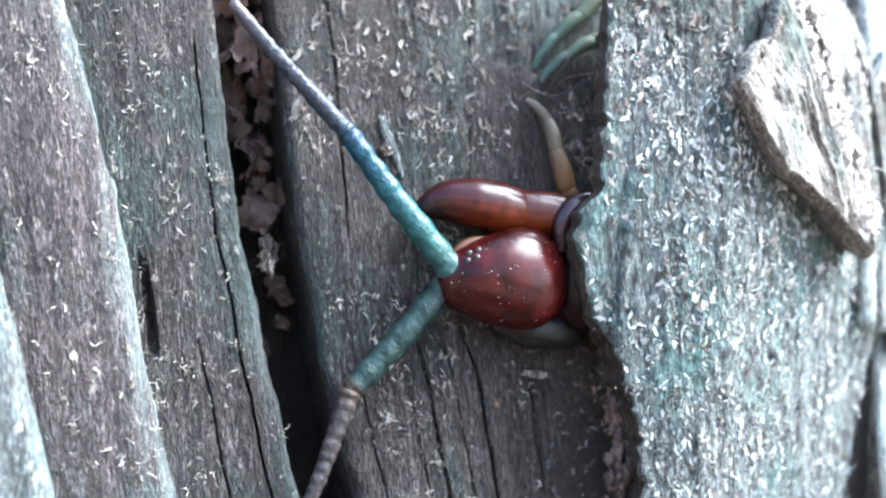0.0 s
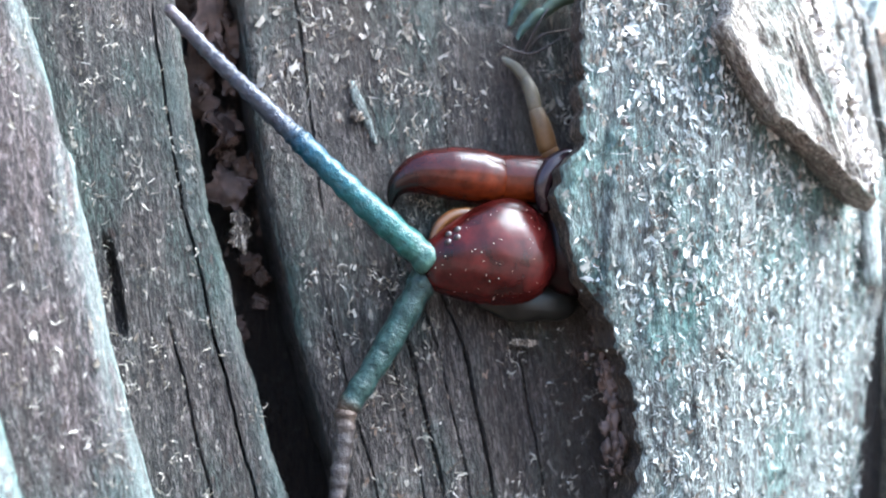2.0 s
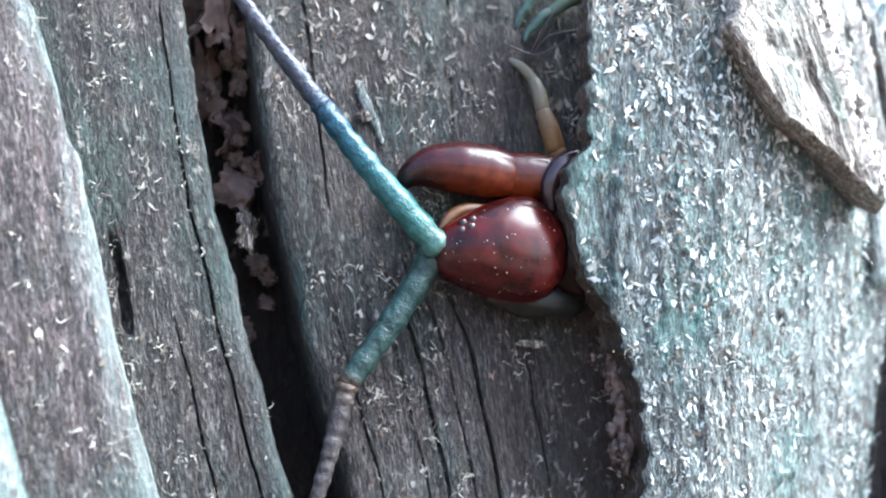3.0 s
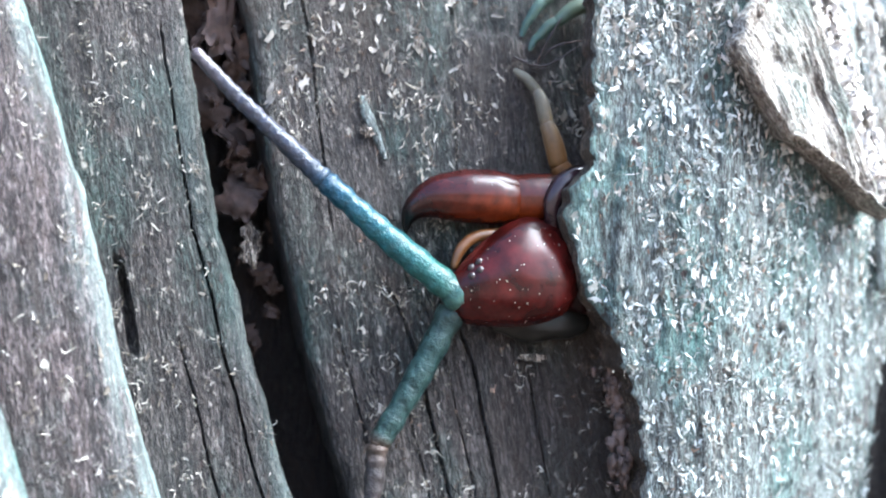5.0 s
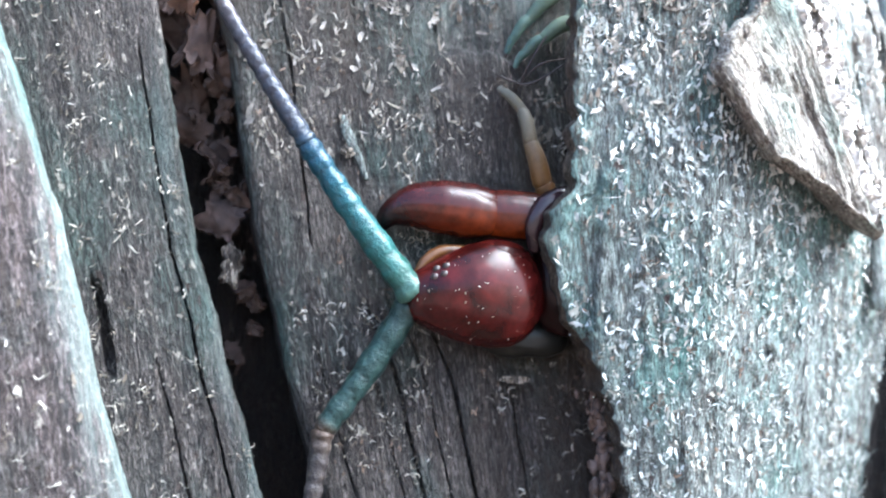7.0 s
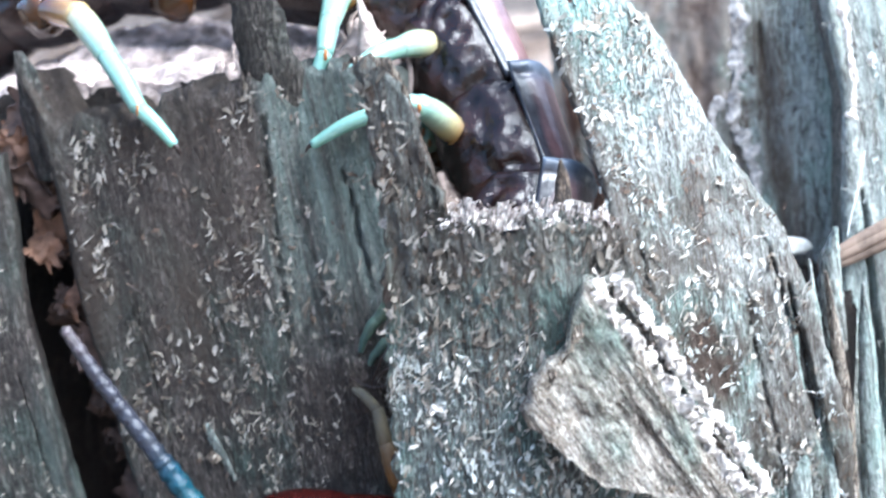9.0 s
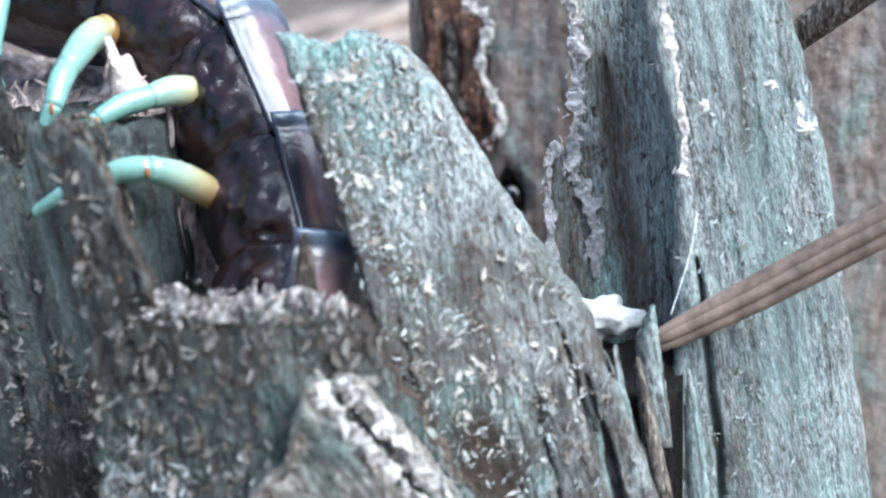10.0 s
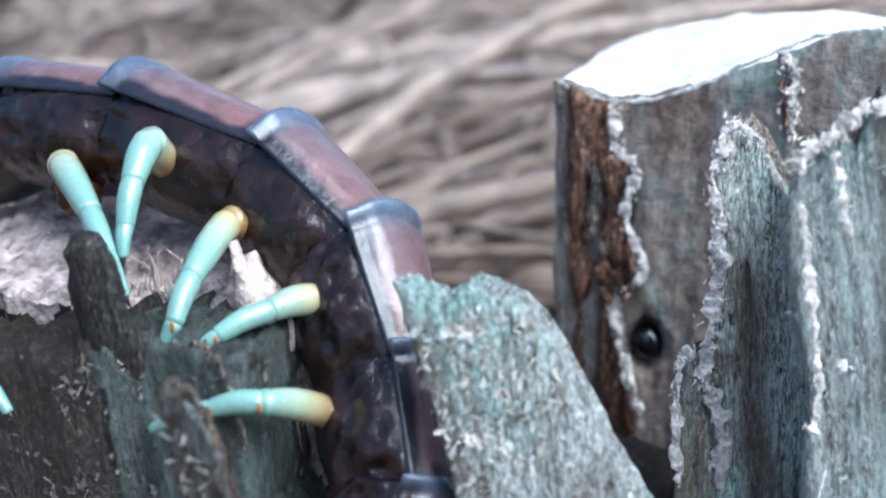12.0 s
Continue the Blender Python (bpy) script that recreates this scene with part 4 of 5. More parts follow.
def flake():
    """The thick slanting shard that stands off the pale board."""
    poly = [(5.96, 3.42), (6.1, 3.75), (6.36, 4.06), (6.52, 4.62), (6.8, 4.62), (7.15, 4.1), (7.6, 3.3), (8.05, 2.6), (8.3, 1.98), (7.95, 2.1), (7.5, 2.36), (7.05, 2.5), (6.69, 2.66), (6.3, 3.05)]
    cx, cz = 7.0, 3.3
    verts, faces = [], []
    n = 84
    ring = []
    for k in range(n):
        f = k / n * len(poly)
        i = int(f)
        a, b = poly[i], poly[(i + 1) % len(poly)]
        t = f - i
        x, z = a[0] + (b[0] - a[0]) * t, a[1] + (b[1] - a[1]) * t
        ring.append((x + 0.06 * fbm(x * 5, z * 5, 1), z + 0.06 * fbm(x * 5, z * 5, 7)))
    rows = [(0.9, 1.0), (0.97, 0.7), (1.03, 0.4), (1.0, 0.12), (0.97, 0.0)] + [(1 - 0.97 * k / 18, 0.0) for k in range(1, 19)]
    for s, d in rows:
        for x, z in ring:
            px, pz = cx + (x - cx) * s, cz + (z - cz) * s
            across = (px - 6.6) * 0.86 + (pz - 4.6) * 0.5
            groove = 0.0
            if s < 0.97:
                right = min(1, max(0, (across - 0.02) / 0.25))
                groove = (0.01 + 0.24 * right) * (0.5 + 0.5 * math.sin(across * 13 + 0.5 * fbm(px, pz, 3))) + 0.03 * fbm(px * 5, pz * 5, 2)
                groove += 0.05 * fbm(across * 12, pz, 9) + 0.1 * (1 - right) * max(0, fbm(px * 1.6, pz * 1.6, 4))
            base = front_right(px, pz)
            off = 0.44 + 0.14 * (px - 6.5)
            y = base - off * (1 - d) + 0.05 * d + groove
            verts.append((px, y, pz))
    m = len(rows)
    for r in range(m - 1):
        for k in range(n):
            k2 = (k + 1) % n
            faces.append((r * n + k, (r + 1) * n + k, (r + 1) * n + k2, r * n + k2))
    faces.append(tuple((m - 1) * n + k for k in range(n - 1, -1, -1)))
    ob = put("shard", verts, faces, M_SHARD)
    for k, (a, b, w) in enumerate([((6.6, 4.6), (8.2, 2.15), 0.085), ((6.82, 4.64), (8.3, 2.32), 0.075), ((6.5, 4.2), (7.6, 2.75), 0.03)]):
        pts = []
        for q in range(8):
            x, z = a[0] + (b[0] - a[0]) * q / 7, a[1] + (b[1] - a[1]) * q / 7
            pts.append((x + 0.04 * fbm(q, k, 1), front_right(x, z) - 0.42 - 0.14 * (x - 6.5) + (0.08 if k == 2 else 0.03), z + 0.05 * fbm(q, k, 7)))
        v, f = rope(pts, w, 30 + k, 110)
        put("ridge", v, f, M_CRUST, ob, label="long white fibrous ridge")
    pts = [(x + 0.05, front_right(x, z) - 0.3 - 0.14 * (x - 6.5), z + 0.03) for x, z in ((6.02, 3.5), (6.0, 3.4), (6.3, 3.05), (6.69, 2.68), (7.05, 2.52), (7.5, 2.38))]
    v, f = rope(pts, 0.05, 40, 90)
    put("ledge", v, f, M_TORN, ob, label="rough brown lower edge")
    pts = [(x + 0.08, front_right(x, z) - 0.36 - 0.14 * (x - 6.5), z) for x, z in ((6.05, 3.55), (6.12, 3.75), (6.34, 4.04), (6.5, 4.5))]
    v, f = rope(pts, 0.045, 41, 60)
    put("ledge", v, f, M_TORN, ob, label="rough brown upper edge")
    return grown(ob, "thick pale grooved shard hanging on the board")


flake()

# ---- the centipede ----
C0 = Vector((4.75, -0.3, 1.3))
centipede = new("centipede")
centipede.location = C0 * S
ORIGIN[centipede] = C0
tagged(centipede, "dark brown centipede with red head, blue antennae and mint legs", "centipede")

SPINE = [((4.62, -0.32, 1.28), (0, -1, 0)), ((5.3, -0.12, 1.5), (0.2, -1, 0.1)), ((5.78, 0.1, 2.4), (0.6, -0.8, 0)), ((5.88, 0.3, 3.5), (0.85, -0.5, 0)),
         ((5.82, 0.45, 4.4), (1, -0.3, 0.1)), ((5.85, 0.93, 5.2), (1, 0.15, 0.25)), ((5.39, 1.55, 6.05), (0.95, 0.3, 0.5)),
         ((4.92, 1.95, 6.87), (0.7, 0.35, 0.75)), ((3.8, 2.35, 7.52), (0.4, 0.38, 0.9)), ((2.1, 2.6, 7.82), (0.05, 0.4, 1)),
         ((0.4, 2.85, 7.64), (0, 0.4, 1)), ((-1.25, 3.1, 6.9), (-0.2, 0, 1)), ((-2.6, 3.5, 5.9), (-0.5, 0, 0.9)), ((-3.9, 4.6, 4.0), (-0.7, 0, 0.7)),
         ((-4.8, 5.8, 1.5), (-0.9, 0.0, 0.4)), ((-5.6, 7.0, -1.5), (-0.8, 0.0, 0.5))]


def spine_table():
    out = []
    n = len(SPINE)
    for k in range(12 * (n - 1) + 1):
        f = k / 12
        i = min(int(f), n - 2)
        t = f - i
        q = [Vector(SPINE[min(max(i + o, 0), n - 1)][0]) for o in (-1, 0, 1, 2)]
        c = 0.5 * ((2 * q[1]) + (q[2] - q[0]) * t + (2 * q[0] - 5 * q[1] + 4 * q[2] - q[3]) * t * t + (3 * q[1] - q[0] - 3 * q[2] + q[3]) * t ** 3)
        d = Vector(SPINE[i][1]).lerp(Vector(SPINE[i + 1][1]), t)
        out.append((c, d))
    return out


SP = spine_table()
ARC = np.concatenate([[0], np.cumsum([(SP[i + 1][0] - SP[i][0]).length for i in range(len(SP) - 1)])])


def spine(s):
    """Centre, forward (towards the tail), back direction and side at s cm from the head."""
    k = float(np.interp(s, ARC, range(len(ARC))))
    i = min(int(k), len(SP) - 2)
    c = SP[i][0].lerp(SP[i + 1][0], k - i)
    a, b = float(np.interp(s - 0.15, ARC, range(len(ARC)))), float(np.interp(s + 0.15, ARC, range(len(ARC))))
    pa = SP[min(int(a), len(SP) - 2)][0].lerp(SP[min(int(a), len(SP) - 2) + 1][0], a - min(int(a), len(SP) - 2))
    pb = SP[min(int(b), len(SP) - 2)][0].lerp(SP[min(int(b), len(SP) - 2) + 1][0], b - min(int(b), len(SP) - 2))
    t = (pb - pa).normalized()
    d = SP[i][1].lerp(SP[i + 1][1], k - i)
    d = (d - t * d.dot(t)).normalized()
    return c, t, d, t.cross(d)


def body_segment(s0, s1, scale, seed):
    """One ring of the body: dark flanks and belly, and a shield with a painted sheen band on its back."""
    w, h = 0.64 * scale, 0.62 * scale
    ca0, ca1 = spine(s0), spine(s1)

    def chord(u):
        d, n = ca0[2].lerp(ca1[2], 0.5 + 0.5 * (u - 0.5)), ca0[3].lerp(ca1[3], 0.5 + 0.5 * (u - 0.5))
        return ca0[0].lerp(ca1[0], u), d.normalized(), n.normalized()

    rows, cols = 34, 84
    verts, faces = [], []
    for i in range(rows + 1):
        u = i / rows
        c, d, n = chord(u * 1.08 - 0.04)
        f = 0.86 + 0.14 * math.sin(math.pi * min(1, max(0, u))) ** 0.6
        for j in range(cols):
            a = 2 * math.pi * j / cols
            ca, sa = math.cos(a), math.sin(a)
            x = math.copysign(abs(ca) ** 0.8, ca) * w * f
            y = math.copysign(abs(sa) ** 0.85, sa) * h * f * (0.95 if sa > 0 else 1.12)
            side = math.exp(-((sa + 0.05) / 0.42) ** 2)
            fold = 1 - abs(fbm(u * 2.6, a * 2.2 + u * 1.5, seed, 3)) * 2.2
            side *= min(1.0, max(0.0, (0.25 - sa) / 0.2))
            k = 0.985 + side * (0.11 * max(-0.4, fold) - 0.05 + 0.06 * fbm(u * 3, a * 3, seed) - 0.09 * math.exp(-((u - 0.08) / 0.07) ** 2)) + 0.02 * fbm(u * 7, a * 4, seed) * (sa < 0.3)
            verts.append(tuple(c + n * (x * k) + d * (y * k)))
    for i in range(rows):
        for j in range(cols):
            j2 = (j + 1) % cols
            faces.append((i * cols + j, i * cols + j2, (i + 1) * cols + j2, (i + 1) * cols + j))
    faces += [tuple(range(cols - 1, -1, -1)), tuple(rows * cols + j for j in range(cols))]
    ring = put("body_segment", verts, faces, M_BODY, centipede, origin=tuple(spine((s0 + s1) / 2)[0]))
    verts, faces, attr, outer = [], [], [], []
    cols = 40
    for layer in (0, 1):
        for i in range(rows + 1):
            u = i / rows
            c, d, n = chord(u * 1.11 - 0.03)
            f = 0.90 + 0.17 * u ** 1.3
            for j in range(cols + 1):
                a = math.pi * (0.09 + 0.82 * j / cols)
                ca, sa = math.cos(a), math.sin(a)
                x = math.copysign(abs(ca) ** 0.8, ca) * w * f * 1.02
                y = sa ** 0.7 * h * f * 1.02
                b = abs(ca)
                keel = -0.02 * math.exp(-((b - 0.86) / 0.06) ** 2)
                rim = 0.03 * math.exp(-((b - 0.96) / 0.03) ** 2) + 0.02 * math.exp(-((u - 0.97) / 0.03) ** 2) - 0.03 * math.exp(-((u - 0.88) / 0.03) ** 2)
                k = 1.0 + keel + rim - 0.055 * layer + 0.010 * fbm(u * 4, a * 9, seed) + 0.006 * fbm(u * 2, a * 22, seed)
                verts.append(tuple(c + n * (x * k) + d * (y * k)))
                attr.append(1 - u)
                outer.append(min(1.0, max(0.0, (b - 0.83 + 0.05 * fbm(u * 3, b, seed)) / 0.05)) * min(1.0, max(0.0, (1.0 - u) / 0.12)))
    m = (rows + 1) * (cols + 1)
    for i in range(rows):
        for j in range(cols):
            a = i * (cols + 1) + j
            b = a + cols + 1
            faces += [(a, a + 1, b + 1, b), (m + a, m + b, m + b + 1, m + a + 1)]
    for i in range(rows):
        for j in (0, cols):
            a = i * (cols + 1) + j
            faces.append((a, a + cols + 1, m + a + cols + 1, m + a) if j == 0 else (a, m + a, m + a + cols + 1, a + cols + 1))
    for j in range(cols):
        for i in (0, rows):
            a = i * (cols + 1) + j
            faces.append((a, m + a, m + a + 1, a + 1) if i == 0 else (a, a + 1, m + a + 1, m + a))
    shield = put("back_shield", verts, faces, M_TERGITE, ring, attr=attr, label="pinkish brown shield with bluish sky sheen painted on its hind edge")
    at = shield.data.attributes.new("margin", "FLOAT", "POINT")
    at.data.foreach_set("value", outer)
    return ring


JOINTS = [0.25, 0.95, 1.75, 2.7, 3.7, 4.7, 5.8, 7.02, 8.25, 9.92, 11.45, 12.9, 14.2, 15.3, 16.4, 17.4, 18.2]
for k in range(len(JOINTS) - 1):
    if JOINTS[k + 1] < ARC[-1]:
        body_segment(JOINTS[k], JOINTS[k + 1], [0.7, 0.85, 0.95][k] if k < 3 else (1.06 if k < 11 else 1.0 - 0.06 * (k - 10)), k)


def leg(points, radii, material, girth=1.0, claw=True):
    """A jointed leg through its joints, root first; each joint-to-joint piece is a mesh."""
    pts = [Vector(p) for p in points]
    lens = [(pts[i + 1] - pts[i]).length for i in range(len(pts) - 1)]
    total, done, root = sum(lens), 0.0, None
    for i, ln in enumerate(lens):
        a, b = pts[i], pts[i + 1]
        r0, r1 = radii[i], radii[i + 1]
        prof = lambda t, r0=r0, r1=r1: (r0 + (r1 - r0) * t) * (0.90 + 0.12 * math.sin(math.pi * t) + 0.05 * max(0.0, (t - 0.75) / 0.25) ** 2) * (1 - 0.12 * max(0.0, (0.12 - t) / 0.12) ** 2)  # noqa: E731
        mid_p = (a + b) / 2 + Vector((0, -0.01, 0.03))
        v, f, at = tube([tuple(a), tuple(mid_p), tuple(b)], prof, 16, 16)
        at = [(done + ln * t) / total for t in at]
        if root is None:
            root = put("leg", v, f, material, centipede, origin=tuple(a), attr=at)
            if girth > 0.9:
                v, f = lump(tuple(a.lerp(b, 0.22)), (0.27, 0.24, 0.27), len(centipede.children), 0.2, 18, 26)
                put("coxa", v, f, M_COXA, root, origin=tuple(a), label="amber brown base of the leg")
        else:
            put("leg_joint", v, f, material, root, origin=tuple(a), attr=at)
        if i and girth > 0.9:
            v, f = lump(tuple(a + Vector((0.02, -0.9 * r0, -0.02))), (0.022, 0.018, 0.05), i, 0.5, 8, 10)
            put("joint_mark", v, f, M_JOINT, root, origin=tuple(a), label="small rust-brown joint mark")
        done += ln
    if claw:
        d = (pts[-1] - pts[-2]).normalized()
        v, f, at = tube([tuple(pts[-1]), tuple(pts[-1] + d * 0.06), tuple(pts[-1] + d * 0.1 + Vector((0, 0.02, -0.04)))], [radii[-1] * 0.7, 0.02, 0.004], 8, 6)
        put("claw", v, f, M_CLAW, root, origin=tuple(pts[-1]), label="small dark claw")
    return root


R_LEG = [0.16, 0.165, 0.12, 0.092, 0.055]
LEGS = [
    ([(0.41, 1.3, 7.14), (1.16, 0.75, 7.08), (1.64, 0.25, 6.68), (2.07, -0.1, 6.18), (2.45, -0.2, 5.82)], M_LEG, 1.0),
    ([(1.68, 2.25, 7.11), (2.06, 1.45, 7.69), (2.72, 0.9, 7.42), (3.08, 0.6, 7.14), (3.34, 0.45, 6.82)], M_LEG, 1.0),
    ([(2.9, 2.25, 7.31), (3.03, 1.5, 7.99), (3.08, 1.1, 7.7), (3.13, 0.85, 7.34), (3.18, 0.7, 7.09)], M_LEG, 1.0),
    ([(3.98, 2.15, 6.91), (3.84, 1.5, 7.27), (3.89, 0.7, 6.98), (3.9, 0.35, 6.67), (3.76, 0.3, 6.26)], M_LEG, 1.0),
    ([(5.06, 1.85, 6.34), (4.83, 1.3, 6.68), (4.57, 0.9, 6.68), (4.24, 0.5, 6.53), (3.92, 0.3, 6.17)], M_LEG, 1.0),
    ([(5.62, 1.05, 5.52), (5.12, 0.78, 5.82), (4.88, 0.1, 6.15), (4.45, -0.02, 6.08), (3.82, 0.0, 5.78)], M_LEG, 1.0),
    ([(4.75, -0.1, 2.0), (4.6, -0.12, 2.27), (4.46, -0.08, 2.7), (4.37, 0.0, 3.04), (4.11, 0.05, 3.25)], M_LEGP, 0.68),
    ([(5.15, 0.0, 4.02), (4.82, 0.0, 3.98), (4.55, 0.0, 3.78), (4.39, 0.05, 3.64), (4.29, 0.1, 3.49)], M_LEG_SHADE, 0.55),
    ([(4.97, 0.1, 4.57), (4.67, 0.05, 4.26), (4.41, 0.05, 3.99), (4.27, 0.05, 3.8), (4.2, 0.1, 3.63)], M_LEG_SHADE, 0.55),
    ([(4.85, 1.8, 5.49), (4.74, 1.6, 5.64), (4.68, 1.55, 5.76), (4.63, 1.5, 5.87), (4.59, 1.5, 5.95)], M_LEG, 1.0),
]
for joints, shell, girth in LEGS:
    leg(joints, [r * girth for r in R_LEG], shell, girth)


# head and mouth parts; they turn with the head
def head_half(x):
    """Half the head's width and its height over x, from the narrow front to the round rear."""
    q = (x + 0.70) / 1.40
    w = float(np.interp(q, [0, 0.015, 0.05, 0.1, 0.2, 0.32, 0.45, 0.6, 0.72, 0.82, 0.9, 0.955, 0.985, 1], [0.0, 0.12, 0.215, 0.265, 0.34, 0.42, 0.485, 0.53, 0.53, 0.48, 0.39, 0.275, 0.15, 0.0]))
    return w, 0.37 * max(0.0, math.sin(math.pi * q ** 0.9)) ** 0.55


def head_top(x, z):
    w, h = head_half(x)
    return h * math.sqrt(max(0.0, 1 - (z / max(w, 1e-6)) ** 2))


def head_mesh():
    """A shield: narrow and blunt in front, broad behind, with a low raised rim."""
    verts, faces = [], []
    rows, cols = 44, 56
    for i in range(rows + 1):
        x = -0.70 * math.cos(math.pi * i / rows)
        w, h = head_half(x)
        for j in range(cols):
            a = 2 * math.pi * j / cols
            ca, sa = math.cos(a), math.sin(a)
            z = math.copysign(abs(ca) ** 0.92, ca) * w
            y = -sa * h * (1.0 if sa > 0 else 0.7)
            rim = 0.03 * math.exp(-((sa - 0.30) / 0.10) ** 2) * (sa > 0) * min(1, h / 0.2)
            y += rim + 0.010 * fbm(x * 3, z * 3, 2) * (sa > 0) * min(1, h / 0.2)
            verts.append((x, y, z))
    for i in range(rows):
        for j in range(cols):
            j2 = (j + 1) % cols
            faces.append((i * cols + j, (i + 1) * cols + j, (i + 1) * cols + j2, i * cols + j2))
    return verts, faces


HEAD0 = (3.92, -0.42, 1.12)
hv, hf = head_mesh()
head = put("head", [(x + HEAD0[0], y + HEAD0[1], z + HEAD0[2]) for x, y, z in hv], hf, M_HEAD, centipede, origin=HEAD0, label="glossy red-brown rounded head shield")
for k in range(4):
    ex, ez = -0.42 + 0.09 * (k % 2) + 0.03 * (k // 2), 0.19 + 0.075 * (k // 2) + 0.025 * (k % 2)
    a = (HEAD0[0] + ex, HEAD0[1] - head_top(ex, ez) + 0.012, HEAD0[2] + ez)
    v, f = lump(a, (0.042, 0.035, 0.042), k, 0.0, 8, 10)
    put("eye", v, f, M_CLAW, head, origin=a, label="tiny black eye")
r = random.Random(8)
dv, df = [], []
for k in range(85):
    a, b = r.uniform(-0.6, 0.55), -0.45 + 0.9 * r.random() ** 1.5
    if abs(b) > 0.9 * head_half(a)[0]:
        continue
    size = r.uniform(0.003, 0.008)
    v, f = lump((HEAD0[0] + a, HEAD0[1] - head_top(a, b) - 0.002, HEAD0[2] + b), (size, size * 0.6, size * r.uniform(0.7, 1.6)), k, 0.4, 4, 6)
    base = len(dv)
    dv += v
    df += [tuple(i + base for i in q) for q in f]
put("dust", dv, df, M_FLECK, head, origin=HEAD0, label="pale specks of wood dust")
# plate behind the head and the folds of the neck
v, f = lump((4.86, -0.22, 1.32), (0.40, 0.28, 0.56), 4, 0.10, 24, 32)
put("neck_plate", v, f, M_NECK, centipede, origin=(4.86, -0.22, 1.22), label="dark glossy plate behind the head")
v, f, _ = tube([(4.95, -0.3, 2.16), (4.72, -0.44, 2.15), (4.53, -0.50, 2.04), (4.44, -0.50, 1.84), (4.47, -0.46, 1.6)], [0.09, 0.11, 0.11, 0.10, 0.06], 14, 26)
put("neck_fold", v, f, M_FOLD, centipede, origin=(4.6, -0.40, 2.0), label="purple-grey glossy fold at the claw's root")

FANG0 = (4.5, -0.25, 1.85)
v, f, at = tube([(4.82, -0.24, 1.84), (4.5, -0.26, 1.93), (4.25, -0.25, 1.94), (4.06, -0.24, 1.94)], [0.21, 0.245, 0.25, 0.235], 20, 18)
fang = put("poison_claw", v, f, M_FANG, centipede, origin=FANG0, attr=[0.27 * t for t in at], label="glossy orange-red poison claw")
v, f, at = tube([(4.06, -0.24, 1.935), (3.85, -0.26, 1.95), (3.55, -0.27, 1.965), (3.27, -0.26, 1.95), (3.07, -0.24, 1.86), (2.98, -0.22, 1.74), (2.96, -0.2, 1.6)], [0.235, 0.275, 0.268, 0.22, 0.135, 0.07, 0.01], 20, 42)
put("fang", v, f, M_FANG, fang, origin=(4.04, -0.24, 1.93), attr=[0.3 + 0.7 * t for t in at], label="curved fang with a black tip")

PALP0 = (3.85, -0.22, 1.62)
v, f, _ = tube([(4.15, -0.28, 1.50), (3.85, -0.33, 1.55), (3.58, -0.35, 1.53), (3.42, -0.36, 1.41), (3.34, -0.36, 1.25)], [0.04, 0.055, 0.06, 0.055, 0.035], 14, 24)
palp = put("palp", v, f, M_PALP, centipede, origin=PALP0, label="pale yellow mouth palp")
v, f = lump((4.42, -0.14, 0.72), (0.52, 0.15, 0.20), 3, 0.15, 16, 26)
under = put("lower_claw", v, f, M_OLIVE, centipede, origin=(4.75, -0.2, 0.66), label="olive-grey lower claw under the head")


def antenna(base, first, second, r0, r1, r2, material, beads, name):
    """Two stiff lengths of beads: a basal one and a whip hinged on it. Built along +x, then turned by its keys."""
    def prof(length, a, b, count):
        return lambda t: (a + (b - a) * t) * (1 + 0.055 * math.cos(2 * math.pi * (t * count - 0.5)) + 0.09 * fbm(t * count * 0.9, length, 2, 2))
    total = first + second
    v, f, at = tube([(-0.16, 0, 0), (first / 2, 0, 0.02), (first, 0, 0)], prof(first, r0, r1, beads[0]), 14, beads[0] * 8)
    low = put("antenna", v, f, material, centipede, origin=(0, 0, 0), attr=[t * first / total for t in at], label=name)
    low.location = (Vector(base) - C0) * S
    v, f, at = tube([(0, 0, 0), (second * 0.35, 0, 0.015), (second * 0.7, 0, 0.02), (second, 0, 0)], prof(second, r1, r2, beads[1]), 12, beads[1] * 8)
    whip = put("whip", v, f, material, low, origin=(0, 0, 0), attr=[(first + t * second) / total for t in at], label="thin violet-grey beaded end")
    whip.location = (first * S, 0, 0)
    return low, whip


ant_a = antenna((3.25, -0.45, 1.2), 1.62, 1.72, 0.158, 0.106, 0.06, M_ANT, (8, 13), "beaded turquoise antenna")
ant_b = antenna((3.22, -0.34, 0.85), 1.34, 1.3, 0.148, 0.112, 0.06, M_ANT_SHADE, (6, 11), "beaded green antenna, its colour darkened for shade")

